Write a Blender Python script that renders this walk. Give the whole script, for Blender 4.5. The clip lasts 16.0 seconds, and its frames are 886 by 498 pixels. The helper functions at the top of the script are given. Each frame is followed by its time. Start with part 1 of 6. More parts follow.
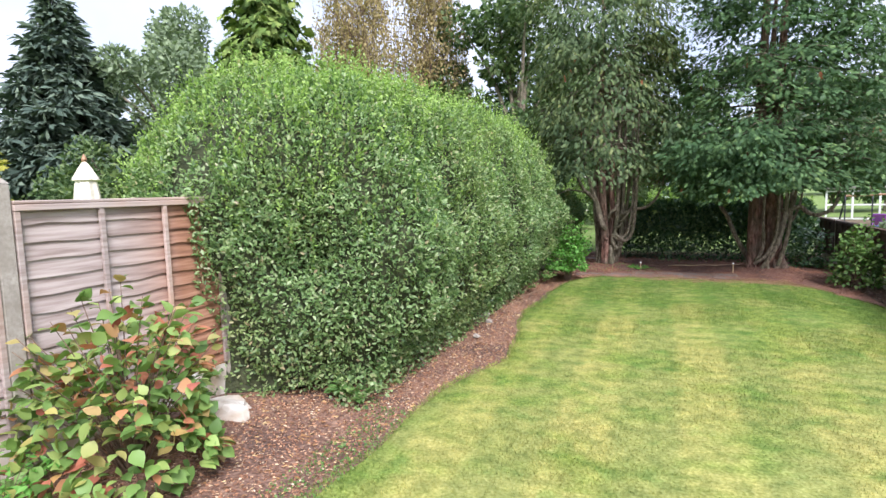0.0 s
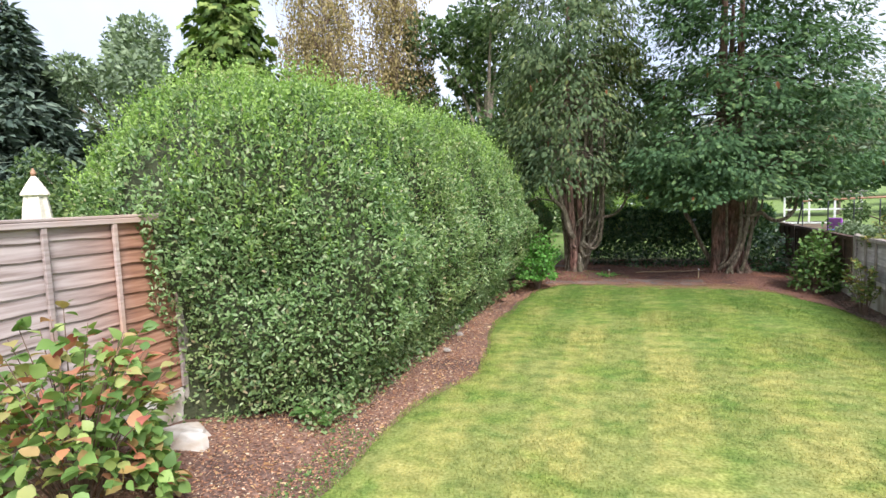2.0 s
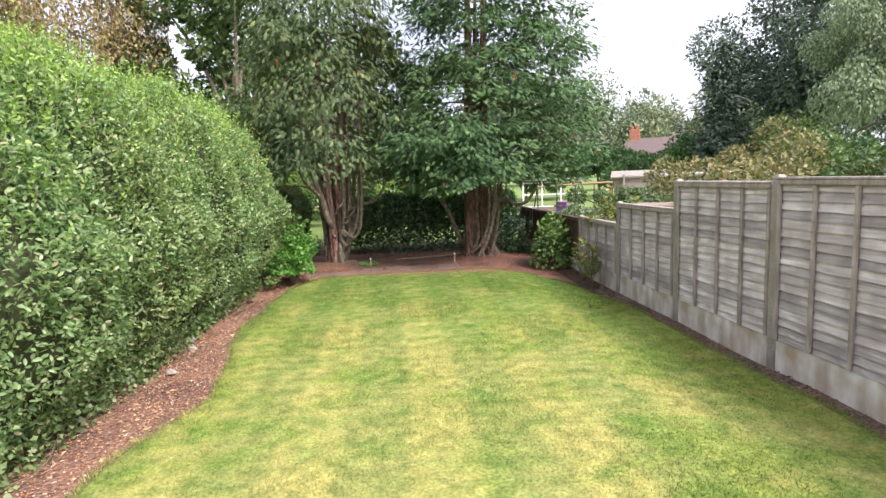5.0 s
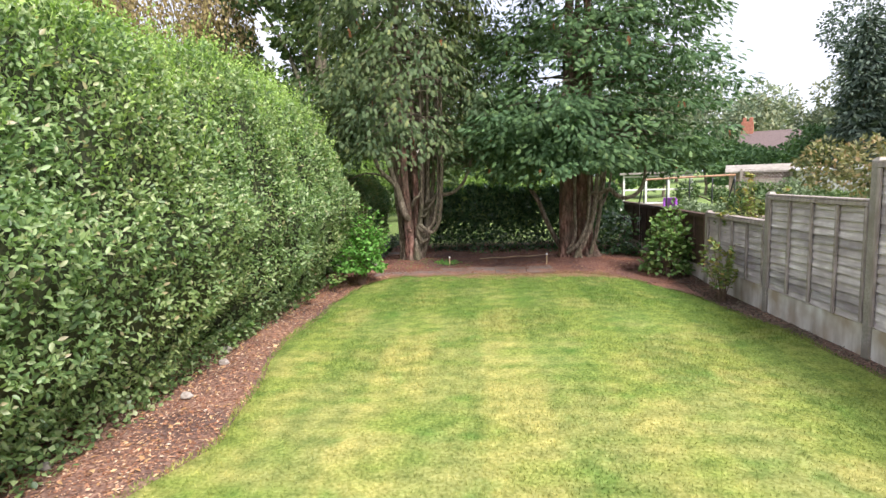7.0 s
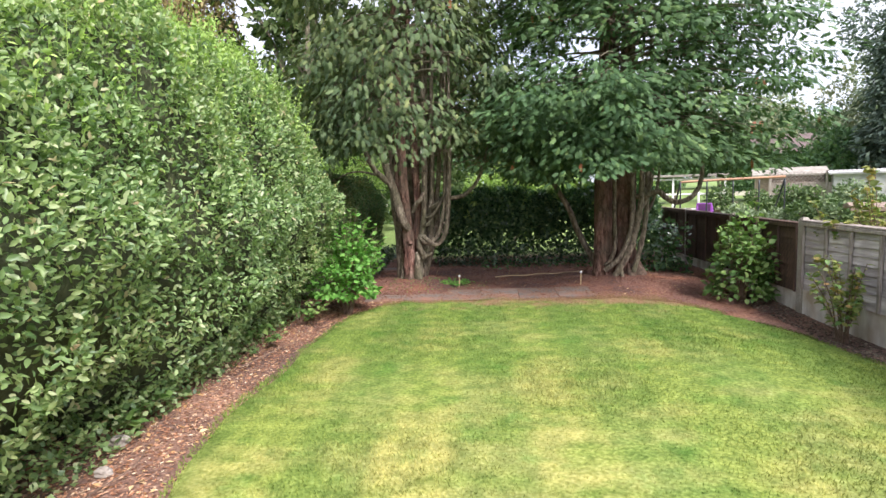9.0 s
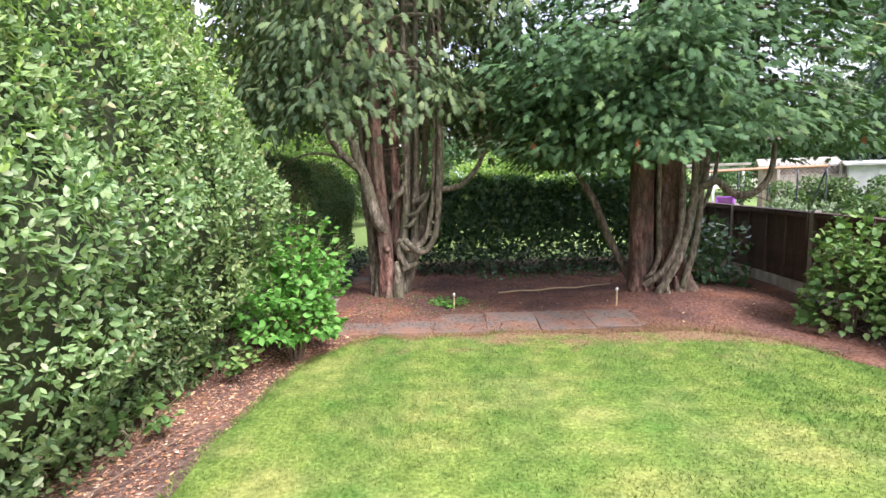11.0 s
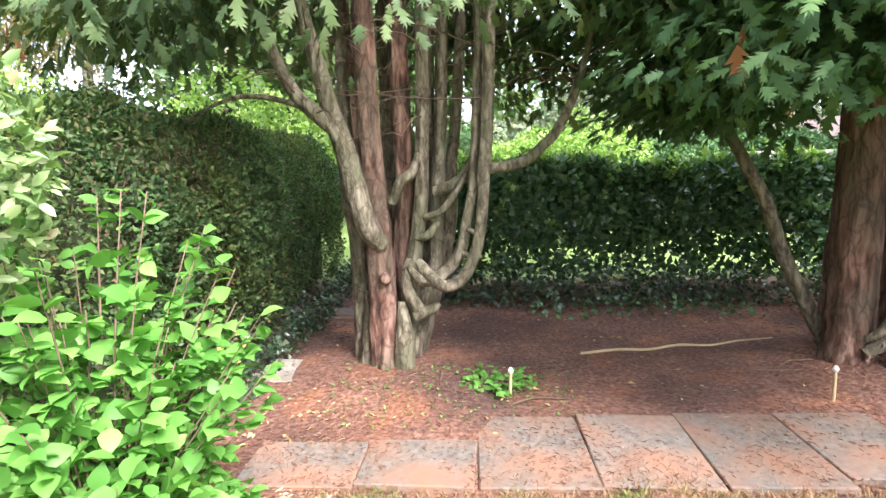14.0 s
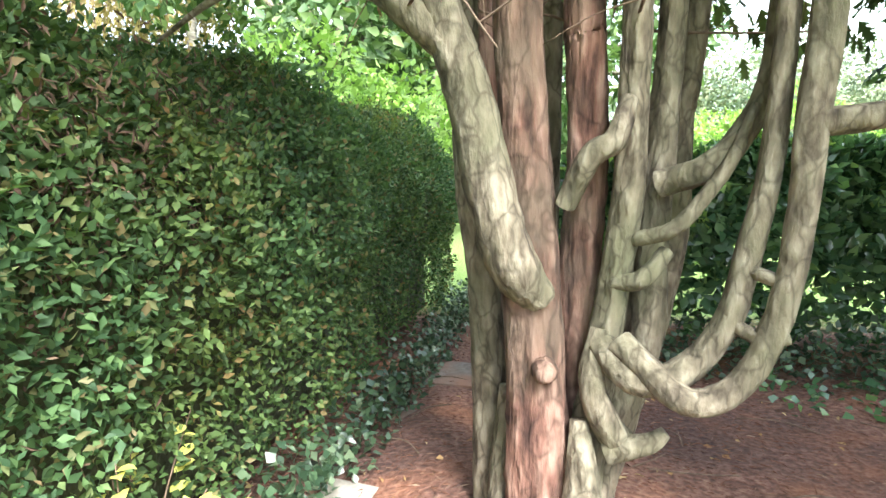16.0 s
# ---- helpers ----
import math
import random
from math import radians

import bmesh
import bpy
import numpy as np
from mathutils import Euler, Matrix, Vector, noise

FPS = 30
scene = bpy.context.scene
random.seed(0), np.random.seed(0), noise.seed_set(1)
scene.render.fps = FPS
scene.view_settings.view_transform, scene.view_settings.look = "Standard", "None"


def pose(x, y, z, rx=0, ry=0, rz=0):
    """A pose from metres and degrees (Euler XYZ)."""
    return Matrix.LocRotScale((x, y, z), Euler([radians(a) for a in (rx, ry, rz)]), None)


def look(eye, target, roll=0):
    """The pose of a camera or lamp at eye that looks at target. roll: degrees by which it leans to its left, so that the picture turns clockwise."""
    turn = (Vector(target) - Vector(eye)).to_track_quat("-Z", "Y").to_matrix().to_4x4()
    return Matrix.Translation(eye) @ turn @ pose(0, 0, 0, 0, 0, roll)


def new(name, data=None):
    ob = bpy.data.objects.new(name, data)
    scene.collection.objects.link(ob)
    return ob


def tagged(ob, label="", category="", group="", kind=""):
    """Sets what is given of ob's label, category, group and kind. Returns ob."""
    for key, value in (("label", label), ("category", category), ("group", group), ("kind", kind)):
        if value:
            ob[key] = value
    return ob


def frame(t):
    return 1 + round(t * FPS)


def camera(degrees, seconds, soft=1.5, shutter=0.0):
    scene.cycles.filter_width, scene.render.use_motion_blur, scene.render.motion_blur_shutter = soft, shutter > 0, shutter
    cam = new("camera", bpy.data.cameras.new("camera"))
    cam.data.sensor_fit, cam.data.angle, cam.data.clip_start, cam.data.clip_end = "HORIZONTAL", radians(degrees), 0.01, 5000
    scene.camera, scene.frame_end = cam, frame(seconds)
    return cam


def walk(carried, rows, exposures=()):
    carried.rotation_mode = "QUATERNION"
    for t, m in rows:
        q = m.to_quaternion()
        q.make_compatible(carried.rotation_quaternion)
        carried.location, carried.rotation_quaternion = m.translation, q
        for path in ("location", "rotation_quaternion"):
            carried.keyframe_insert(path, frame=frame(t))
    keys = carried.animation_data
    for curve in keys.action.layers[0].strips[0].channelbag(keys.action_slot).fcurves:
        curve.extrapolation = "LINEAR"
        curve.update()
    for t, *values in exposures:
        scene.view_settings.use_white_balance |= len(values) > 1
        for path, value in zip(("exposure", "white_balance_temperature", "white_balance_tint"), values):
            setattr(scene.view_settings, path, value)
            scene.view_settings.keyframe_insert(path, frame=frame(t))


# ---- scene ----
cam = camera(77.0, 16.0)
# seconds, x, y, z, turn about x, y, z in degrees
PATH = [
    (0.0, 0.093, -0.145, 1.923, 84.11, 1.56, 21.48),
    (0.5, 0.042, -0.134, 1.911, 84.22, 1.67, 25.77),
    (1.0, 0.008, -0.13, 1.921, 84.4, 1.75, 27.86),
    (1.5, 0.03, -0.119, 1.955, 84.62, 2.05, 25.78),
    (2.0, 0.067, -0.011, 1.967, 84.85, 2.24, 18.33),
    (2.5, 0.123, 0.076, 1.957, 85.01, 2.22, 9.04),
    (3.0, 0.112, 0.193, 1.941, 84.98, 2.1, 0.53),
    (3.5, 0.072, 0.274, 1.927, 84.55, 2.06, -6.89),
    (6.0, 0.327, 1.612, 1.859, 82.21, 2.26, -1.14),
    (6.5, 0.345, 2.05, 1.805, 82.37, 1.95, 1.73),
    (7.0, 0.269, 2.481, 1.699, 82.89, 1.97, 3.78),
    (7.5, 0.206, 2.996, 1.648, 83.63, 2.19, 4.26),
    (8.0, 0.114, 3.547, 1.591, 83.95, 2.05, 4.52),
    (8.5, 0.024, 4.085, 1.588, 83.84, 2.01, 4.02),
    (11.0, -0.368, 6.936, 1.53, 82.78, 1.75, 0.83),
    (11.5, -0.414, 7.48, 1.497, 83.02, 1.73, -0.42),
    (12.0, -0.432, 8.031, 1.476, 83.23, 1.68, -1.91),
    (12.5, -0.466, 8.57, 1.442, 83.49, 1.42, -2.65),
    (13.0, -0.528, 9.117, 1.397, 83.58, 1.11, -1.8),
    (13.5, -0.562, 9.635, 1.383, 83.14, 1.17, 0.25),
    (14.0, -0.641, 10.108, 1.38, 82.17, 1.09, 2.2),
    (14.5, -0.721, 10.573, 1.363, 81.57, 1.2, 4.37),
    (15.0, -0.781, 11.099, 1.328, 81.92, 1.07, 6.99),
    (15.5, -0.924, 11.575, 1.309, 82.31, 1.04, 9.93),
    (16.0, -1.09, 12.041, 1.271, 83.0, 0.91, 13.27),
]
walk(cam, [(t, pose(x, y, z, rx, ry, rz)) for t, x, y, z, rx, ry, rz in PATH],
     exposures=[(0.0, 0.89, 6050, 17), (1.5, 0.84, 6000, 14), (2.5, 0.88, 6400, 19), (3.5, 1.03, 6500, 21), (8.5, 1.12, 6450, 19), (11.0, 1.5, 6150, 21), (12.5, 1.85, 6200, 25), (13.5, 2.15, 6250, 20), (14.5, 2.35, 6350, 9), (16.0, 2.85, 6200, 6)])

# ---------------------------------------------------------------- sky and sun
SUN_EL, SUN_AZ = radians(47), radians(143)
world = bpy.data.worlds.new("world")
scene.world = world
world.use_nodes = True
wn, wl = world.node_tree.nodes, world.node_tree.links
wn.clear()
sky = wn.new("ShaderNodeTexSky")
sky.sky_type = "NISHITA"
sky.sun_disc = False
sky.sun_elevation, sky.sun_rotation = SUN_EL, SUN_AZ
sky.dust_density, sky.air_density = 3.0, 1.0
sky_gain = wn.new("ShaderNodeVectorMath")
sky_gain.operation = "SCALE"
sky_gain.inputs["Scale"].default_value = 0.11
cloud_map = wn.new("ShaderNodeTexCoord")
cloud_noise = wn.new("ShaderNodeTexNoise")
cloud_noise.inputs["Scale"].default_value = 2.2
cloud_noise.inputs["Detail"].default_value = 6.0
cloud_ramp = wn.new("ShaderNodeValToRGB")
cloud_ramp.color_ramp.elements[0].position, cloud_ramp.color_ramp.elements[1].position = 0.32, 0.72
cloud_ramp.color_ramp.elements[0].color = (0.50, 0.58, 0.70, 1)
cloud_ramp.color_ramp.elements[1].color = (0.88, 0.90, 0.93, 1)
sky_mix = wn.new("ShaderNodeMix")
sky_mix.data_type = "RGBA"
sky_mix.inputs[0].default_value = 0.8
background = wn.new("ShaderNodeBackground")
background.inputs["Strength"].default_value = 0.98
world_out = wn.new("ShaderNodeOutputWorld")
wl.new(sky.outputs[0], sky_gain.inputs[0])
wl.new(cloud_map.outputs["Generated"], cloud_noise.inputs["Vector"])
wl.new(cloud_noise.outputs["Fac"], cloud_ramp.inputs[0])
wl.new(sky_gain.outputs[0], sky_mix.inputs[6])
wl.new(cloud_ramp.outputs[0], sky_mix.inputs[7])
wl.new(sky_mix.outputs[2], background.inputs["Color"])
wl.new(background.outputs[0], world_out.inputs["Surface"])

sun = new("sun", bpy.data.lights.new("sun", "SUN"))
sun.data.energy, sun.data.angle, sun.data.color = 3.4, radians(24), (1.0, 0.975, 0.94)
SUN_DIR = Vector((math.sin(SUN_AZ) * math.cos(SUN_EL), math.cos(SUN_AZ) * math.cos(SUN_EL), math.sin(SUN_EL)))
sun.matrix_world = look(SUN_DIR * 60, (0, 0, 0))


# ---------------------------------------------------------------- materials
def ramp(nodes, links, source, stops):
    node = nodes.new("ShaderNodeValToRGB")
    while len(node.color_ramp.elements) < len(stops):
        node.color_ramp.elements.new(0.5)
    for element, (place, colour) in zip(node.color_ramp.elements, stops):
        element.position, element.color = place, (*colour, 1)
    links.new(source, node.inputs[0])
    return node.outputs[0]


def noise_node(nodes, links, scale, detail=4.0, stretch=(1, 1, 1), kind="Object"):
    coord = nodes.new("ShaderNodeTexCoord")
    mapping = nodes.new("ShaderNodeMapping")
    mapping.inputs["Scale"].default_value = stretch
    tex = nodes.new("ShaderNodeTexNoise")
    tex.inputs["Scale"].default_value = scale
    tex.inputs["Detail"].default_value = detail
    links.new(coord.outputs[kind], mapping.inputs["Vector"])
    links.new(mapping.outputs[0], tex.inputs["Vector"])
    return tex.outputs["Fac"]


def blend(nodes, links, a, b, factor, mode="MIX"):
    node = nodes.new("ShaderNodeMix")
    node.data_type, node.blend_type = "RGBA", mode
    for socket, value in ((node.inputs[0], factor), (node.inputs[6], a), (node.inputs[7], b)):
        if isinstance(value, (int, float)):
            socket.default_value = value
        elif isinstance(value, tuple):
            socket.default_value = (*value, 1)
        else:
            links.new(value, socket)
    return node.outputs[2]


def base_material(name, roughness):
    mat = bpy.data.materials.new(name)
    mat.use_nodes = True
    nodes, links = mat.node_tree.nodes, mat.node_tree.links
    shader = nodes["Principled BSDF"]
    shader.inputs["Roughness"].default_value = roughness
    return mat, nodes, links, shader


def bump(nodes, links, shader, height, strength, distance):
    node = nodes.new("ShaderNodeBump")
    node.inputs["Strength"].default_value, node.inputs["Distance"].default_value = strength, distance
    links.new(height, node.inputs["Height"])
    links.new(node.outputs[0], shader.inputs["Normal"])


def surface(name, stops, scale, roughness=0.8, fine=0.0, stretch=(1, 1, 1), relief=0.4, depth=0.01, patches=None, patch_scale=1.0, per_object=0.0, metal=0.0, kind="Object", cracks=0.0):
    """A surface with grain by one noise, larger stains by a second and, if wanted, a tint of its own for each piece."""
    mat, nodes, links, shader = base_material(name, roughness)
    shader.inputs["Metallic"].default_value = metal
    grain = noise_node(nodes, links, scale, 6.0, stretch, kind)
    colour = ramp(nodes, links, grain, stops)
    if patches:
        stain = ramp(nodes, links, noise_node(nodes, links, patch_scale, 3.0, (1, 1, 1), kind), ((0.4, (0, 0, 0)), (0.68, (1, 1, 1))))
        colour = blend(nodes, links, colour, patches, stain)
    if cracks:
        coord = nodes.new("ShaderNodeTexCoord")
        squash = nodes.new("ShaderNodeMapping")
        squash.inputs["Scale"].default_value = (1, 1, 0.28)
        bend = nodes.new("ShaderNodeMix")
        bend.data_type = "VECTOR"
        bend.inputs[0].default_value = 0.08
        jitter = nodes.new("ShaderNodeTexNoise")
        jitter.inputs["Scale"].default_value = 9.0
        cell = nodes.new("ShaderNodeTexVoronoi")
        cell.feature = "DISTANCE_TO_EDGE"
        cell.inputs["Scale"].default_value = cracks
        links.new(coord.outputs[kind], squash.inputs["Vector"])
        links.new(coord.outputs[kind], jitter.inputs["Vector"])
        links.new(squash.outputs[0], bend.inputs[4])
        links.new(jitter.outputs["Color"], bend.inputs[5])
        links.new(bend.outputs[1], cell.inputs["Vector"])
        gap = ramp(nodes, links, cell.outputs["Distance"], ((0.0, (0.42, 0.4, 0.38)), (0.10, (0.95, 0.95, 0.95)), (0.5, (1.1, 1.08, 1.06))))
        colour = blend(nodes, links, colour, gap, 0.8, "MULTIPLY")
    if per_object:
        info = nodes.new("ShaderNodeObjectInfo")
        lo, hi = 1 - per_object, 1 + per_object * 0.5
        tint = ramp(nodes, links, info.outputs["Random"], ((0, (lo, lo, lo)), (0.5, (0.95, 0.94, 0.93)), (1, (hi, hi, hi))))
        colour = blend(nodes, links, colour, tint, 1.0, "MULTIPLY")
    links.new(colour, shader.inputs["Base Color"])
    if relief:
        bump(nodes, links, shader, grain, relief, depth)
    return mat


def leaf_material(name, stops, roughness=0.5, through_light=0.3, patch=None, patch_scale=0.6, gloss=0.35, by_object=False):
    """Leaves: a colour for each leaf, drifting over the plant, and some light let through."""
    mat, nodes, links, shader = base_material(name, roughness)
    shader.inputs["Specular IOR Level"].default_value = gloss
    if by_object:
        pick = nodes.new("ShaderNodeObjectInfo").outputs["Random"]
    else:
        pick = nodes.new("ShaderNodeNewGeometry").outputs["Random Per Island"]
    colour = ramp(nodes, links, pick, stops)
    if patch:
        drift = ramp(nodes, links, noise_node(nodes, links, patch_scale, 3.0), ((0.42, (0, 0, 0)), (0.66, (1, 1, 1))))
        colour = blend(nodes, links, colour, patch, drift, "MULTIPLY")
    links.new(colour, shader.inputs["Base Color"])
    thin = nodes.new("ShaderNodeBsdfTranslucent")
    links.new(blend(nodes, links, colour, (1.0, 1.15, 0.6), 1.0, "MULTIPLY"), thin.inputs["Color"])
    mixer = nodes.new("ShaderNodeMixShader")
    mixer.inputs[0].default_value = through_light
    links.new(shader.outputs[0], mixer.inputs[1])
    links.new(thin.outputs[0], mixer.inputs[2])
    links.new(mixer.outputs[0], nodes["Material Output"].inputs["Surface"])
    return mat


def lawn_material():
    mat, nodes, links, shader = base_material("mown_grass", 0.85)
    shader.inputs["Specular IOR Level"].default_value = 0.15
    big = noise_node(nodes, links, 1.1, 6.0, (1, 0.8, 1))
    fine = noise_node(nodes, links, 38.0, 6.0)
    middle = noise_node(nodes, links, 7.0, 6.0)
    green = ramp(nodes, links, fine, ((0.3, (0.125, 0.175, 0.035)), (0.55, (0.245, 0.305, 0.075)), (0.75, (0.35, 0.41, 0.13))))
    dry = ramp(nodes, links, fine, ((0.3, (0.26, 0.255, 0.07)), (0.6, (0.42, 0.395, 0.15)), (0.8, (0.54, 0.495, 0.24))))
    place = nodes.new("ShaderNodeTexCoord")
    split = nodes.new("ShaderNodeSeparateXYZ")
    links.new(place.outputs["Object"], split.inputs[0])

    def sum_of(a, scale, b):
        node = nodes.new("ShaderNodeMath")
        node.operation = "MULTIPLY_ADD"
        links.new(a, node.inputs[0])
        node.inputs[1].default_value = scale
        if isinstance(b, float):
            node.inputs[2].default_value = b
        else:
            links.new(b, node.inputs[2])
        return node.outputs[0]

    # the middle of the lawn, trodden most, is the driest; turf by the bed and the fence stays greener
    middle_strip = ramp(nodes, links, sum_of(split.outputs["X"], 0.16, 0.42), ((0.10, (0.04, 0.04, 0.04)), (0.30, (0.12, 0.12, 0.12)), (0.66, (0.10, 0.10, 0.10)), (0.95, (0.02, 0.02, 0.02))))
    house_end = ramp(nodes, links, sum_of(split.outputs["Y"], 0.08, 0.0), ((0.40, (0.08, 0.08, 0.08)), (0.80, (0, 0, 0))))
    patchy = noise_node(nodes, links, 2.1, 7.0, (0.8, 1.5, 1))
    dry_mask = ramp(nodes, links, sum_of(big, 0.5, sum_of(patchy, 0.5, sum_of(house_end, 1.0, middle_strip))), ((0.57, (0, 0, 0)), (0.69, (0.75, 0.75, 0.75)), (0.8, (1, 1, 1))))
    colour = blend(nodes, links, green, dry, dry_mask)
    lush = ramp(nodes, links, noise_node(nodes, links, 2.6, 5.0, (1, 1, 1)), ((0.56, (1, 1, 1)), (0.70, (0.66, 0.86, 0.72))))
    colour = blend(nodes, links, colour, lush, 1.0, "MULTIPLY")
    mottled = ramp(nodes, links, middle, ((0.33, (0.66, 0.72, 0.64)), (0.68, (1.2, 1.16, 1.12))))
    colour = blend(nodes, links, colour, mottled, 1.0, "MULTIPLY")
    # mowing stripes along the garden, a mower's width each
    wave = nodes.new("ShaderNodeTexWave")
    wave.bands_direction = "X"
    wave.inputs["Scale"].default_value = 0.32
    wave.inputs["Distortion"].default_value = 0.6
    wave.inputs["Detail"].default_value = 1.0
    coord = nodes.new("ShaderNodeTexCoord")
    links.new(coord.outputs["Object"], wave.inputs["Vector"])
    stripe = ramp(nodes, links, wave.outputs["Fac"], ((0.35, (0.85, 0.91, 0.87)), (0.65, (1.07, 1.04, 1.01))))
    colour = blend(nodes, links, colour, stripe, 1.0, "MULTIPLY")
    # the trees' shade, painted in as darker, greener turf at the far end
    tree_shade = ramp(nodes, links, sum_of(split.outputs["Y"], 0.08, 0.0), ((0.62, (1, 1, 1)), (0.86, (0.66, 0.77, 0.70))))
    colour = blend(nodes, links, colour, tree_shade, 1.0, "MULTIPLY")
    # needles show through the thin turf at the far end
    worn = sum_of(split.outputs["Y"], 1.5, sum_of(split.outputs["X"], 0.16, sum_of(noise_node(nodes, links, 3.2, 6.0), 3.4, -19.35)))
    colour = blend(nodes, links, colour, ramp(nodes, links, fine, ((0.3, (0.16, 0.075, 0.045)), (0.7, (0.40, 0.24, 0.16)))), ramp(nodes, links, worn, ((0.1, (0, 0, 0)), (0.9, (0.85, 0.85, 0.85)))))
    island = nodes.new("ShaderNodeNewGeometry")
    tint = ramp(nodes, links, island.outputs["Random Per Island"], ((0, (0.78, 0.82, 0.8)), (1, (1.2, 1.16, 1.1))))
    colour = blend(nodes, links, colour, tint, 1.0, "MULTIPLY")
    links.new(colour, shader.inputs["Base Color"])
    bump(nodes, links, shader, fine, 0.5, 0.02)
    return mat


GRASS = lawn_material()
CHIP = leaf_material("bark_chips", ((0, (0.16, 0.072, 0.047)), (0.4, (0.20, 0.095, 0.063)), (0.8, (0.26, 0.13, 0.085)), (0.96, (0.33, 0.185, 0.12)), (1, (0.48, 0.36, 0.26))), 0.85, 0.0, gloss=0.2)
BED_CHIP = leaf_material("fresh_bark_chips", ((0, (0.16, 0.07, 0.04)), (0.4, (0.34, 0.165, 0.095)), (0.75, (0.48, 0.27, 0.16)), (0.95, (0.56, 0.42, 0.28)), (1, (0.70, 0.60, 0.45))), 0.85, 0.0, gloss=0.2)
GRIT = leaf_material("grey_brown_crumbs", ((0, (0.05, 0.04, 0.03)), (0.6, (0.13, 0.105, 0.08)), (0.9, (0.24, 0.20, 0.15)), (1, (0.40, 0.33, 0.24))), 0.9, 0.0, gloss=0.2)
DEAD_LEAF = leaf_material("fallen_leaves", ((0, (0.22, 0.10, 0.05)), (0.5, (0.42, 0.24, 0.10)), (1, (0.62, 0.47, 0.26))), 0.7, 0.1)
CONCRETE = surface("weathered_concrete", ((0.3, (0.30, 0.27, 0.23)), (0.7, (0.46, 0.42, 0.37))), 45.0, 0.9, relief=0.35, depth=0.004, patches=(0.25, 0.22, 0.18), patch_scale=3.0, per_object=0.12)
BOARD_CONCRETE = surface("pale_concrete", ((0.32, (0.42, 0.37, 0.31)), (0.5, (0.64, 0.60, 0.54)), (0.68, (0.76, 0.73, 0.68))), 7.0, 0.9, relief=0.3, depth=0.004, patches=(0.42, 0.33, 0.24), patch_scale=3.0, stretch=(1, 1, 0.2))
SLAB = surface("paving_slab", ((0.3, (0.10, 0.086, 0.074)), (0.7, (0.195, 0.168, 0.146))), 30.0, 0.9, relief=0.4, depth=0.005, patches=(0.24, 0.125, 0.08), patch_scale=2.6, per_object=0.18)
GREY_WOOD = surface("silvered_larch", ((0.3, (0.34, 0.30, 0.29)), (0.5, (0.57, 0.515, 0.50)), (0.7, (0.74, 0.69, 0.68))), 16.0, 0.85, stretch=(1, 0.12, 2.2), relief=0.5, depth=0.006, patches=(0.42, 0.365, 0.36), patch_scale=4.5, per_object=0.34)
GREY_FRAME = surface("grey_batten_wood", ((0.3, (0.24, 0.20, 0.175)), (0.7, (0.46, 0.40, 0.36))), 20.0, 0.85, stretch=(1, 1, 0.2), relief=0.4, depth=0.004, per_object=0.15)
PINK_WOOD = surface("sun_bleached_larch", ((0.3, (0.27, 0.205, 0.18)), (0.5, (0.42, 0.345, 0.315)), (0.7, (0.54, 0.465, 0.43))), 14.0, 0.85, stretch=(1, 0.12, 2.2), relief=0.5, depth=0.006, patches=(0.50, 0.33, 0.24), patch_scale=1.2, per_object=0.16)
def shade_tinted_wood():
    """Larch, pale to dark orange along the boards: unbleached wood plus the hedge's painted-in shade."""
    mat, nodes, links, shader = base_material("shade_tinted_larch", 0.85)
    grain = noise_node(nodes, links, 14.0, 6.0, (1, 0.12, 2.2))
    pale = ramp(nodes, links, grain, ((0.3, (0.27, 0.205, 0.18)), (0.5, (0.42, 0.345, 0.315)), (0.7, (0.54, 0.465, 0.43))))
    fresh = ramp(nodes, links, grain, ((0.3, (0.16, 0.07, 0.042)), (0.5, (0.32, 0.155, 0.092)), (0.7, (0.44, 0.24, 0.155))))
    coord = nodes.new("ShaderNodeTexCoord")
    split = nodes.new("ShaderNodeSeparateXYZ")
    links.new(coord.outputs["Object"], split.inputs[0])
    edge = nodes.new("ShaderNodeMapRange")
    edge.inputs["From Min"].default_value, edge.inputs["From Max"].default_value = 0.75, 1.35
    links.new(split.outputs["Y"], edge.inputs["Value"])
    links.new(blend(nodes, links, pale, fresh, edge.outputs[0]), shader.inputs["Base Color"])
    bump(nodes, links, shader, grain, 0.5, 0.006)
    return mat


SHADE_TINTED_WOOD = shade_tinted_wood()
BROWN_WOOD = surface("brown_stained_wood", ((0.3, (0.06, 0.035, 0.026)), (0.7, (0.14, 0.08, 0.058))), 14.0, 0.8, stretch=(1, 2.0, 0.15), relief=0.4, depth=0.004, per_object=0.2)
BARK_RED = surface("fibrous_red_bark", ((0.36, (0.062, 0.028, 0.02)), (0.5, (0.20, 0.10, 0.072)), (0.66, (0.38, 0.235, 0.18))), 20.0, 0.95, stretch=(1, 1, 0.24), relief=1.0, depth=0.05, cracks=13.0, patches=(0.16, 0.12, 0.085), patch_scale=3.0)
BARK_GREY = surface("grey_brown_bark", ((0.34, (0.09, 0.07, 0.05)), (0.5, (0.22, 0.18, 0.128)), (0.68, (0.385, 0.335, 0.25))), 24.0, 0.95, stretch=(1, 1, 0.4), relief=1.0, depth=0.03, cracks=19.0, patches=(0.15, 0.145, 0.085), patch_scale=2.5)
BARK_BIRCH = surface("birch_bark", ((0.3, (0.12, 0.10, 0.08)), (0.7, (0.50, 0.46, 0.40))), 6.0, 0.8, stretch=(1, 1, 3), relief=0.4)
TWIG = surface("dry_twigs", ((0.3, (0.10, 0.065, 0.045)), (0.7, (0.24, 0.16, 0.11))), 30.0, 0.9, relief=0.3)
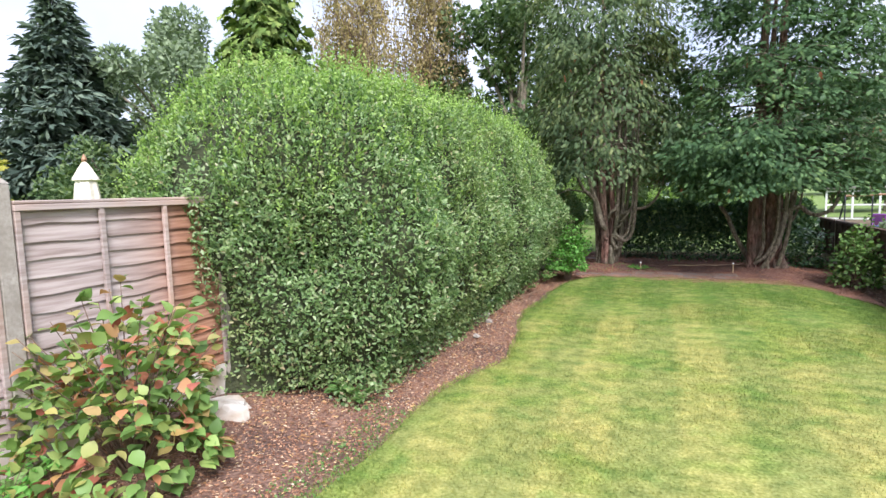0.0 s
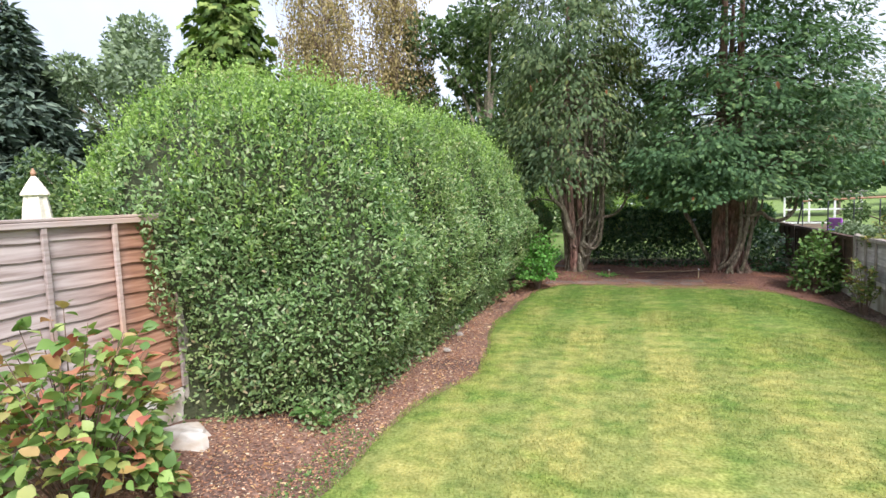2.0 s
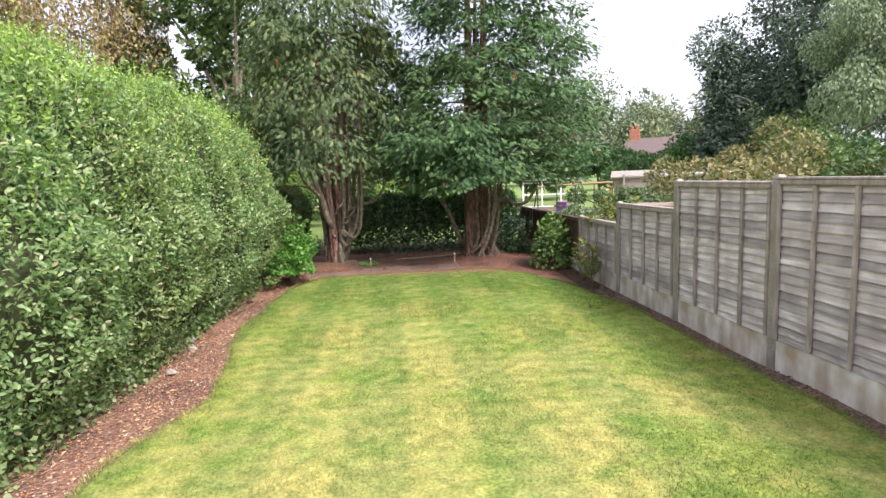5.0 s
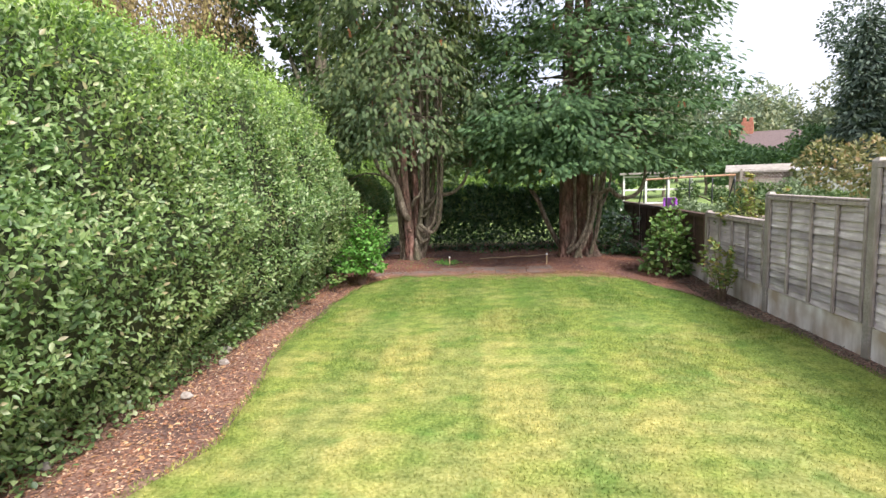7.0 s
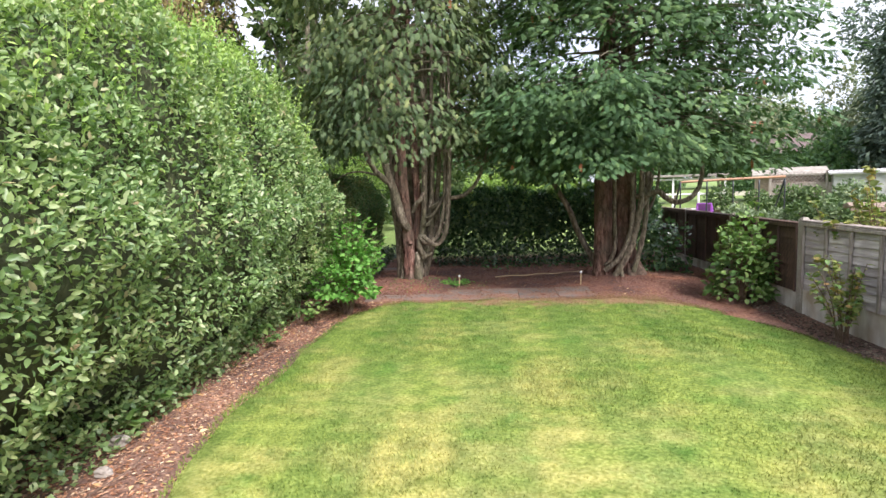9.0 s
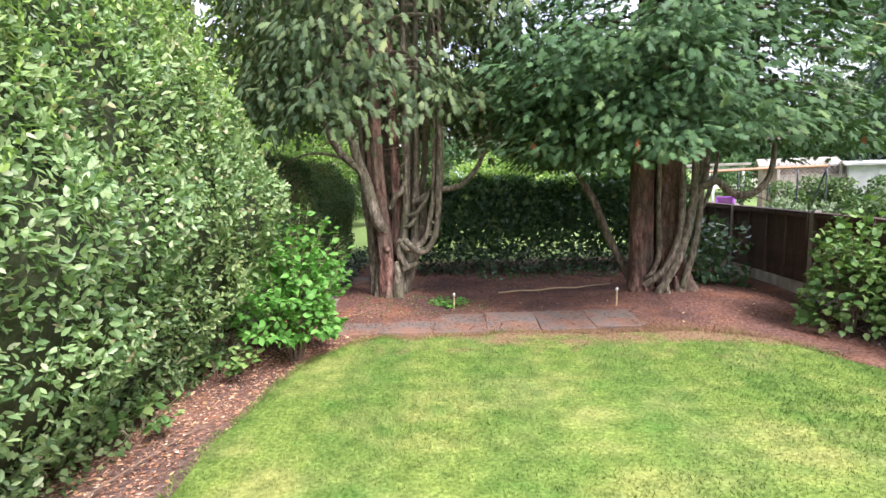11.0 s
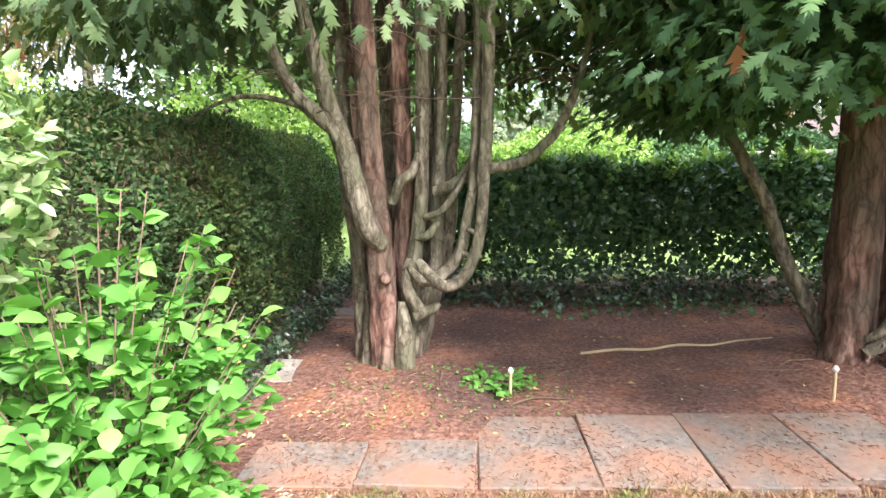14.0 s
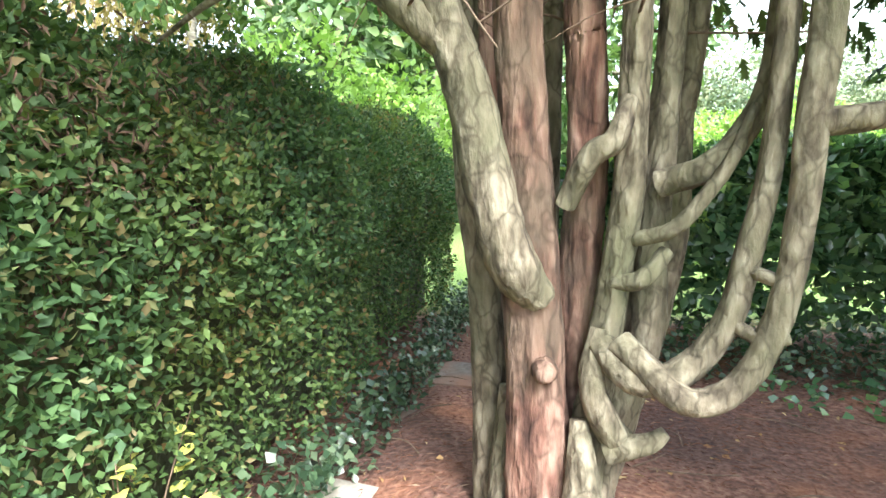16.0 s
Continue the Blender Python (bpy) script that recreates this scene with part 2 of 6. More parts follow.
# colour holds the shade between hedge leaves; the solid core also blocks light
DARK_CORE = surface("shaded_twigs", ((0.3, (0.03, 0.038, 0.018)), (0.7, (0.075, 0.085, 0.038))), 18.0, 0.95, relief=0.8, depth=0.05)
CLOTH = surface("cream_canvas", ((0.3, (0.66, 0.60, 0.47)), (0.7, (0.78, 0.72, 0.60))), 20.0, 0.9, relief=0.2)
POLE_WOOD = surface("varnished_pole", ((0.3, (0.25, 0.13, 0.07)), (0.7, (0.40, 0.23, 0.13))), 20.0, 0.6, relief=0.1)
ROOF_TILE = surface("brown_roof_tiles", ((0.3, (0.09, 0.065, 0.06)), (0.7, (0.17, 0.125, 0.115))), 8.0, 0.9, relief=0.5, depth=0.03, stretch=(1, 1, 4))
BRICK_RED = surface("red_brickwork", ((0.3, (0.30, 0.11, 0.07)), (0.7, (0.45, 0.20, 0.13))), 6.0, 0.9, relief=0.3)
RENDER_WALL = surface("cream_render", ((0.3, (0.55, 0.50, 0.42)), (0.7, (0.68, 0.63, 0.55))), 6.0, 0.9, relief=0.2)
FELT = surface("grey_roofing_felt", ((0.3, (0.22, 0.20, 0.17)), (0.7, (0.36, 0.33, 0.28))), 5.0, 0.9, relief=0.2)
WHITE_PANEL = surface("white_sheeting", ((0.3, (0.66, 0.67, 0.67)), (0.7, (0.80, 0.80, 0.79))), 4.0, 0.6, relief=0.05)
GREY_SHEET = surface("dull_grey_sheeting", ((0.3, (0.30, 0.30, 0.30)), (0.7, (0.44, 0.44, 0.43))), 4.0, 0.7, relief=0.1)
SHED_WOOD = surface("shed_boards", ((0.3, (0.18, 0.13, 0.10)), (0.7, (0.34, 0.26, 0.20))), 8.0, 0.85, stretch=(1, 1, 4), relief=0.3)
PALE_TIMBER = surface("pale_timber", ((0.3, (0.50, 0.36, 0.20)), (0.7, (0.66, 0.50, 0.30))), 10.0, 0.8, relief=0.1)
DARK_METAL = surface("dark_metal_tube", ((0.3, (0.05, 0.055, 0.06)), (0.7, (0.09, 0.095, 0.1))), 20.0, 0.5, relief=0.0, metal=0.6)
BLUE_PAD = surface("blue_pad", ((0.3, (0.10, 0.16, 0.42)), (0.7, (0.14, 0.22, 0.55))), 8.0, 0.6, relief=0.0)
PURPLE = surface("purple_plastic", ((0.3, (0.36, 0.08, 0.55)), (0.7, (0.46, 0.12, 0.66))), 8.0, 0.5, relief=0.0)
RED_PLASTIC = surface("red_plastic", ((0.3, (0.55, 0.04, 0.05)), (0.7, (0.66, 0.07, 0.07))), 8.0, 0.5, relief=0.0)
WHITE_TIP = surface("white_paint", ((0.3, (0.74, 0.74, 0.70)), (0.7, (0.82, 0.82, 0.80))), 20.0, 0.6, relief=0.1)
GLASS_DARK = surface("dark_window", ((0.3, (0.03, 0.035, 0.04)), (0.7, (0.06, 0.065, 0.07))), 2.0, 0.1, relief=0.0)

PRIVET = leaf_material("privet_leaves", ((0, (0.075, 0.145, 0.055)), (0.3, (0.175, 0.285, 0.11)), (0.6, (0.275, 0.405, 0.165)), (0.88, (0.37, 0.48, 0.23)), (0.97, (0.47, 0.53, 0.32)), (1, (0.48, 0.37, 0.23))), 0.4, 0.4, (1.06, 0.98, 0.9), 0.9, 0.5)
NEW_SHOOT = leaf_material("new_privet_shoots", ((0, (0.17, 0.29, 0.06)), (0.5, (0.30, 0.45, 0.11)), (1, (0.42, 0.56, 0.17))), 0.5, 0.35)
CYPRESS = leaf_material("cypress_sprays", ((0, (0.055, 0.12, 0.052)), (0.5, (0.085, 0.168, 0.068)), (0.9, (0.125, 0.225, 0.085)), (1, (0.175, 0.275, 0.10))), 0.6, 0.25, (1.08, 1.0, 0.85), 0.5)
CYPRESS_DULL = leaf_material("dull_cypress_sprays", ((0, (0.06, 0.105, 0.046)), (0.5, (0.095, 0.15, 0.062)), (0.9, (0.14, 0.20, 0.08)), (1, (0.20, 0.245, 0.09))), 0.6, 0.25, (1.2, 1.0, 0.78), 0.5)
SPRUCE = leaf_material("blue_green_needles", ((0, (0.05, 0.08, 0.062)), (0.6, (0.105, 0.15, 0.11)), (1, (0.18, 0.23, 0.16))), 0.7, 0.1)
GOLDEN = leaf_material("golden_conifer", ((0, (0.15, 0.17, 0.02)), (0.6, (0.31, 0.31, 0.04)), (1, (0.44, 0.40, 0.07))), 0.7, 0.2)
LIME_CONIFER = leaf_material("yellow_green_conifer", ((0, (0.05, 0.10, 0.02)), (0.5, (0.14, 0.22, 0.045)), (1, (0.27, 0.34, 0.09))), 0.7, 0.15)
BIRCH_LEAF = leaf_material("autumn_birch_leaves", ((0, (0.20, 0.16, 0.07)), (0.5, (0.38, 0.30, 0.135)), (1, (0.52, 0.42, 0.20))), 0.6, 0.35)
BROADLEAF = leaf_material("broad_leaves", ((0, (0.04, 0.085, 0.03)), (0.6, (0.10, 0.165, 0.06)), (1, (0.18, 0.25, 0.10))), 0.55, 0.25, (1.1, 1.0, 0.8), 0.3)
PALE_LEAF = leaf_material("pale_willow_leaves", ((0, (0.12, 0.17, 0.10)), (0.6, (0.21, 0.275, 0.16)), (1, (0.31, 0.38, 0.23))), 0.6, 0.25)
RUSSET_LEAF = leaf_material("russet_olive_leaves", ((0, (0.10, 0.11, 0.05)), (0.5, (0.22, 0.23, 0.10)), (0.8, (0.33, 0.29, 0.14)), (1, (0.40, 0.26, 0.15))), 0.6, 0.3)
# distance haze is mixed into these paler, bluer greens
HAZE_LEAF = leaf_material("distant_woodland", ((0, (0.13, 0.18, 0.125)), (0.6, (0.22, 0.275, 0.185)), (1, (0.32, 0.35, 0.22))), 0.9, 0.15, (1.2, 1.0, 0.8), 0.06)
LAUREL = leaf_material("glossy_laurel", ((0, (0.055, 0.115, 0.06)), (0.6, (0.11, 0.205, 0.095)), (0.95, (0.18, 0.29, 0.125)), (1, (0.28, 0.42, 0.14))), 0.22, 0.3, gloss=0.7)
YEW = leaf_material("clipped_dark_hedge", ((0, (0.038, 0.08, 0.034)), (0.5, (0.085, 0.16, 0.06)), (0.86, (0.15, 0.245, 0.09)), (1, (0.22, 0.155, 0.08))), 0.6, 0.3, (1.2, 0.95, 0.7), 1.2)
BRIGHT_LEAF = leaf_material("fresh_green_leaves", ((0, (0.11, 0.29, 0.055)), (0.6, (0.18, 0.42, 0.085)), (1, (0.26, 0.50, 0.12))), 0.5, 0.4, by_object=True)
HYDRANGEA_LEAF = leaf_material("hydrangea_leaves", ((0, (0.12, 0.22, 0.06)), (0.4, (0.22, 0.36, 0.09)), (0.62, (0.34, 0.46, 0.13)), (0.76, (0.46, 0.42, 0.13)), (0.88, (0.55, 0.24, 0.11)), (1, (0.42, 0.10, 0.11))), 0.5, 0.3, by_object=True)
RED_TIP = leaf_material("reddened_leaves", ((0, (0.42, 0.12, 0.10)), (0.4, (0.52, 0.22, 0.13)), (0.7, (0.52, 0.36, 0.16)), (1, (0.36, 0.40, 0.14))), 0.5, 0.35, by_object=True)
IVY = leaf_material("ivy_leaves", ((0, (0.025, 0.055, 0.028)), (0.7, (0.07, 0.12, 0.06)), (1, (0.16, 0.21, 0.12))), 0.35, 0.15, gloss=0.6)
VARIEGATED = leaf_material("variegated_yellow_leaves", ((0, (0.30, 0.38, 0.06)), (0.6, (0.62, 0.60, 0.16)), (1, (0.75, 0.70, 0.35))), 0.5, 0.3)
BROWN_TWIGS = leaf_material("bare_brown_twigs", ((0, (0.07, 0.04, 0.026)), (0.6, (0.12, 0.075, 0.048)), (1, (0.18, 0.125, 0.08))), 0.85, 0.0)
BROWN_FROND = leaf_material("dead_brown_sprays", ((0, (0.28, 0.10, 0.05)), (1, (0.50, 0.22, 0.10))), 0.8, 0.2)


# ---------------------------------------------------------------- mesh helpers
rng = np.random.default_rng(7)


def mesh_of(name, verts, faces, material, smooth=True):
    """A mesh from arrays: verts (n, 3); faces (m, 3) or (m, 4)."""
    verts, faces = np.asarray(verts, np.float32), np.asarray(faces, np.int32)
    mesh = bpy.data.meshes.new(name)
    k = faces.shape[1]
    mesh.vertices.add(len(verts))
    mesh.vertices.foreach_set("co", verts.ravel())
    mesh.loops.add(faces.size)
    mesh.loops.foreach_set("vertex_index", faces.ravel())
    mesh.polygons.add(len(faces))
    mesh.polygons.foreach_set("loop_start", np.arange(0, faces.size, k, dtype=np.int32))
    mesh.polygons.foreach_set("use_smooth", np.full(len(faces), smooth))
    mesh.update(calc_edges=True)
    mesh.materials.append(material)
    return mesh


def piece(name, mesh, parent=None, label=""):
    ob = new(name, mesh)
    if parent:
        ob.parent = parent
    return tagged(ob, label)


def thing(name, place, label, category, group="", kind="", turn=0.0):
    ob = new(name)
    ob.matrix_basis = pose(*place, 0, 0, turn)
    return tagged(ob, label, category, group, kind)


def part(name, bm, material, parent, label=""):
    mesh = bpy.data.meshes.new(name)
    bm.to_mesh(mesh)
    bm.free()
    mesh.materials.append(material)
    return piece(name, mesh, parent, label)


def box_bm(lo, hi, bevel=0.004, wobble=0.0):
    bm = bmesh.new()
    bmesh.ops.create_cube(bm, size=1)
    lo, hi = Vector(lo), Vector(hi)
    for v in bm.verts:
        v.co = Vector([(lo[i] + hi[i]) / 2 + v.co[i] * (hi[i] - lo[i]) + random.uniform(-wobble, wobble) for i in range(3)])
    if bevel:
        bmesh.ops.bevel(bm, geom=bm.edges[:], offset=bevel, segments=1, affect="EDGES")
    return bm


def tube_arrays(path, radii, sides=10, rough=0.0, seed=0, flute=0.0):
    """A tapered tube along a smoothed path, with an uneven, fluted skin."""
    path = np.asarray(path, float)
    n = max(8, (9 if sides > 12 else 5) * (len(path) - 1) + 1)
    t = np.linspace(0, len(path) - 1, n)
    ext = np.vstack([2 * path[0] - path[1], path, 2 * path[-1] - path[-2]])
    i = np.minimum(t.astype(int), len(path) - 2)
    u = (t - i)[:, None]
    p0, p1, p2, p3 = ext[i], ext[i + 1], ext[i + 2], ext[i + 3]
    pts = 0.5 * (2 * p1 + (p2 - p0) * u + (2 * p0 - 5 * p1 + 4 * p2 - p3) * u ** 2 + (3 * p1 - p0 - 3 * p2 + p3) * u ** 3)
    rad = np.interp(t, np.linspace(0, len(path) - 1, len(radii)), radii)
    tan = np.gradient(pts, axis=0)
    tan /= np.linalg.norm(tan, axis=1)[:, None] + 1e-9
    side = np.cross(tan, np.array([0.31, 0.92, 0.24]))
    side /= np.linalg.norm(side, axis=1)[:, None] + 1e-9
    other = np.cross(tan, side)
    a = np.arange(sides) * 2 * np.pi / sides
    local = np.random.default_rng(seed)
    wob = 1 + rough * local.normal(size=(n, sides)) * 0.5
    wob += flute * np.sin(3 * a + seed)[None, :] + 0.5 * flute * np.sin(5 * a + 2.1 * seed)[None, :]
    wob += 1.2 * flute * np.abs(np.sin(6 * a[None, :] + 0.9 * np.sin(1.7 * pts[:, 2:3] + seed))) - 0.7 * flute
    verts = pts[:, None, :] + (rad[:, None] * wob)[..., None] * (np.cos(a)[None, :, None] * side[:, None, :] + np.sin(a)[None, :, None] * other[:, None, :])
    verts = np.concatenate([verts.reshape(-1, 3), pts[-1:]])
    faces = []
    for r in range(n - 1):
        for s in range(sides):
            faces.append((r * sides + s, r * sides + (s + 1) % sides, (r + 1) * sides + (s + 1) % sides, (r + 1) * sides + s))
    for s in range(sides):
        faces.append(((n - 1) * sides + s, (n - 1) * sides + (s + 1) % sides, len(verts) - 1, len(verts) - 1))
    return verts, np.array(faces)


def tube_mesh(name, path, radii, material, sides=10, rough=0.0, seed=0, flute=0.0):
    verts, quads = tube_arrays(path, radii, sides, rough, seed, flute)
    tris = np.concatenate([quads[:, [0, 1, 2]], quads[:-sides][:, [0, 2, 3]]])
    return mesh_of(name, verts, tris, material)


def join_arrays(chunks):
    verts, faces, at = [], [], 0
    for v, f in chunks:
        verts.append(v)
        faces.append(np.asarray(f) + at)
        at += len(v)
    return np.concatenate(verts), np.concatenate(faces)


def tubes_mesh(name, tubes, material, sides=5):
    chunks = []
    for k, (path, radii) in enumerate(tubes):
        v, q = tube_arrays(path, radii, sides, 0.1, k)
        chunks.append((v, np.concatenate([q[:, [0, 1, 2]], q[:-sides][:, [0, 2, 3]]])))
    return mesh_of(name, *join_arrays(chunks), material)


# leaf shapes: along +y from the stalk, face up
LEAF = (np.array([(0, 0, 0), (0.27, 0.38, 0.06), (0, 1, -0.12), (-0.27, 0.38, 0.06), (0, 0.45, -0.02)]), np.array([(0, 1, 4), (1, 2, 4), (2, 3, 4), (3, 0, 4)]))
SIMPLE_LEAF = (np.array([(0, 0, 0), (0.28, 0.42, 0.07), (0, 1, -0.08), (-0.28, 0.42, 0.07)]), np.array([(0, 1, 2), (0, 2, 3)]))
NEEDLE_TUFT = (np.array([(-0.06, 0, 0), (0.06, 0, 0), (0.16, 0.55, 0.05), (0, 1, -0.1), (-0.16, 0.55, 0.05)]), np.array([(0, 1, 2), (0, 2, 4), (2, 3, 4)]))


OVAL_LEAF = (np.array([(0, 0, 0), (0.21, 0.28, 0.05), (0.20, 0.66, 0.03), (0, 1, -0.10), (-0.20, 0.66, 0.03), (-0.21, 0.28, 0.05)]), np.array([(0, 1, 2), (0, 2, 3), (0, 3, 4), (0, 4, 5)]))


def frond_shape(lobes=7, seed=1):
    """A flat, drooping cypress spray: a lacy fan of overlapping shoots that all point forward."""
    r = np.random.default_rng(seed)
    rib = [(0, 0.9 * k / lobes, -0.30 * (0.9 * k / lobes) ** 2) for k in range(lobes + 1)]
    verts, faces = list(rib), []
    for k in range(lobes):
        (_, y, z), far = rib[k], min(k + 2, lobes)
        for s in (-1, 1):
            reach = 0.34 * math.sin(math.pi * (0.30 + 0.62 * k / lobes)) * r.uniform(0.7, 1.25)
            b = len(verts)
            verts.append((s * reach, y + 0.30 + 0.14 * r.random(), z - 0.08 - 0.14 * r.random()))
            faces.append((k, b, far) if s > 0 else (k, far, b))
    verts += [(0.02, 1.10, -0.46), (0.07, 0.84, -0.22), (-0.06, 0.86, -0.24)]
    n = len(verts)
    faces += [(lobes - 1, n - 2, n - 3), (lobes - 1, n - 3, n - 1)]
    return np.array(verts), np.array(faces)


FROND = frond_shape(6)
FAR_FROND = frond_shape(4)


def scatter(template, places, along, normal, size, width=None):
    """Copies of a leaf shape: at places, its length along 'along', its face towards 'normal'."""
    tv, tf = template
    n = len(places)
    y = along / (np.linalg.norm(along, axis=1)[:, None] + 1e-9)
    z = normal - (normal * y).sum(1)[:, None] * y
    z /= np.linalg.norm(z, axis=1)[:, None] + 1e-9
    x = np.cross(y, z)
    size = np.broadcast_to(np.asarray(size, float), (n,))
    w = size if width is None else np.broadcast_to(np.asarray(width, float), (n,))
    verts = places[:, None, :] + (tv[None, :, 0:1] * w[:, None, None]) * x[:, None, :] + (tv[None, :, 1:2] * size[:, None, None]) * y[:, None, :] + (tv[None, :, 2:3] * size[:, None, None]) * z[:, None, :]
    faces = tf[None] + (np.arange(n) * len(tv))[:, None, None]
    return verts.reshape(-1, 3), faces.reshape(-1, 3)


def unit(n):
    v = rng.normal(size=(n, 3))
    return v / np.linalg.norm(v, axis=1)[:, None]


def lump(p, scale, seed=0.0):
    """A cheap smooth noise of about -1 to 1 over an array of points."""
    q = p * scale + seed
    return (np.sin(q[:, 0] * 1.7 + 1.3 * np.sin(q[:, 1] * 1.1 + seed)) + np.sin(q[:, 1] * 1.9 + 1.2 * np.sin(q[:, 2] * 1.4)) + np.sin(q[:, 2] * 2.1 + 1.4 * np.sin(q[:, 0] * 1.2 + 2.0 * seed))) / 3


# ---------------------------------------------------------------- ground
def edge_wobble(y, seed):
    return 0.05 * np.sin(2.1 * y + seed) + 0.03 * np.sin(5.3 * y + 2 * seed)


def lawn_left(y):
    return np.interp(y, [-4, 2.7, 4.1, 4.8, 6.0, 7.2, 8.4, 10.1, 11.7, 12.3], [-2.3, -2.06, -1.97, -1.95, -1.62, -1.76, -1.98, -1.9, -1.68, -1.3]) + 0.5 * edge_wobble(y, 1.0)


def lawn_right(y):
    return np.interp(y, [-4, 3.7, 5.0, 8.8, 10.6, 11.3, 12.0, 12.3], [3.76, 3.76, 3.75, 3.70, 3.42, 3.05, 2.6, 2.0]) + 0.5 * edge_wobble(y, 3.0)


def lawn_back(x):
    return np.interp(x, [-2, -1.3, -0.3, 1.2, 1.8, 2.6, 3.1, 3.6], [11.9, 12.2, 12.36, 12.34, 12.28, 12.1, 11.5, 10.8]) + 0.04 * np.sin(4 * x) + 0.02 * np.sin(11 * x)


def on_lawn(x, y, inset=0.0):
    return (x > lawn_left(y) + inset) & (x < lawn_right(y) - inset) & (y < lawn_back(x) - inset)


def ground_height(x, y):
    """The beds lie a little uneven, and rise to the boundary by the house and round the two trees."""
    z = 0.012 * np.sin(3.1 * x + 1.0) * np.sin(2.7 * y) + 0.008 * np.sin(9 * x + 2 * y)
    z = z + 0.17 * np.clip((-2.3 - x) / 1.2, 0, 1) * np.clip((4.6 - y) / 1.5, 0, 1)
    for tx, ty in ((-1.15, 13.85), (2.35, 13.9)):
        z = z + 0.12 * np.exp(-((x - tx) ** 2 + (y - ty) ** 2) / 0.5)
    return z - 0.03 + side_fall(x, y)


def side_fall(x, y):
    """The garden falls a little to the grey fence; the fall dies out towards the trees."""
    u = np.clip((x - 1.6) / 2.1, 0, 1)
    v = np.clip((14.0 - y) / 3.0, 0, 1)
    return -0.11 * u * u * (3 - 2 * u) * v * v * (3 - 2 * v)


def grid_mesh(name, xs, ys, height, material):
    gx, gy = np.meshgrid(xs, ys, indexing="ij")
    verts = np.stack([gx.ravel(), gy.ravel(), height(gx.ravel(), gy.ravel())], 1)
    i, j = np.meshgrid(np.arange(len(xs) - 1), np.arange(len(ys) - 1), indexing="ij")
    a = (i * len(ys) + j).ravel()
    return verts, np.stack([a, a + len(ys), a + len(ys) + 1, a + 1], 1)


def ground_material():
    """Bare soil in the long bed, needle litter under the trees, rough grass beyond the boundary."""
    mat, nodes, links, shader = base_material("garden_ground", 0.95)
    coord = nodes.new("ShaderNodeTexCoord")
    split = nodes.new("ShaderNodeSeparateXYZ")
    links.new(coord.outputs["Object"], split.inputs[0])
    fine = noise_node(nodes, links, 34.0, 8.0)
    soil = ramp(nodes, links, fine, ((0.3, (0.095, 0.05, 0.034)), (0.5, (0.225, 0.13, 0.092)), (0.72, (0.39, 0.255, 0.19))))
    litter = ramp(nodes, links, fine, ((0.3, (0.085, 0.038, 0.027)), (0.5, (0.19, 0.092, 0.065)), (0.72, (0.31, 0.18, 0.13))))
    fresh = ramp(nodes, links, noise_node(nodes, links, 2.3, 6.0), ((0.52, (0, 0, 0)), (0.66, (0.7, 0.7, 0.7))))
    litter = blend(nodes, links, litter, ramp(nodes, links, fine, ((0.3, (0.20, 0.075, 0.036)), (0.7, (0.40, 0.18, 0.10)))), fresh)
    stain = ramp(nodes, links, noise_node(nodes, links, 1.3, 4.0), ((0.35, (0.5, 0.5, 0.54)), (0.68, (1.2, 1.14, 1.08))))
    field = ramp(nodes, links, fine, ((0.3, (0.10, 0.17, 0.035)), (0.7, (0.22, 0.30, 0.08))))

    def step(socket, at, width):
        node = nodes.new("ShaderNodeMapRange")
        node.inputs["From Min"].default_value, node.inputs["From Max"].default_value = at - width, at + width
        links.new(socket, node.inputs["Value"])
        return node.outputs[0]

    colour = blend(nodes, links, soil, litter, step(split.outputs["Y"], 11.0, 1.2))
    colour = blend(nodes, links, colour, stain, 1.0, "MULTIPLY")
    outside = nodes.new("ShaderNodeMath")
    outside.operation = "MAXIMUM"
    links.new(step(split.outputs["Y"], 17.4, 0.3), outside.inputs[0])
    links.new(step(split.outputs["X"], 4.2, 0.1), outside.inputs[1])
    both = nodes.new("ShaderNodeMath")
    both.operation = "MAXIMUM"
    west = nodes.new("ShaderNodeMath")
    west.operation = "MULTIPLY"
    west.inputs[1].default_value = -1
    links.new(split.outputs["X"], west.inputs[0])
    links.new(outside.outputs[0], both.inputs[0])
    links.new(step(west.outputs[0], 5.2, 0.3), both.inputs[1])
    colour = blend(nodes, links, colour, field, both.outputs[0])
    links.new(colour, shader.inputs["Base Color"])
    bump(nodes, links, shader, fine, 0.9, 0.03)
    return mat


def far_steps(lo, hi, near_lo, near_hi, step):
    inner = np.arange(near_lo, near_hi + 0.001, step)
    a = near_lo - np.geomspace(0.4, near_lo - lo, 14)[::-1]
    b = near_hi + np.geomspace(0.4, hi - near_hi, 14)
    return np.concatenate([a, inner, b])


gv, gf = grid_mesh("ground", far_steps(-900, 900, -5, 5, 0.12), far_steps(-900, 900, -3, 18, 0.12), ground_height, None)
tagged(piece("ground", mesh_of("ground", gv, gf, ground_material())), "bare brown soil and needle litter, grass beyond", "ground", kind="structure")

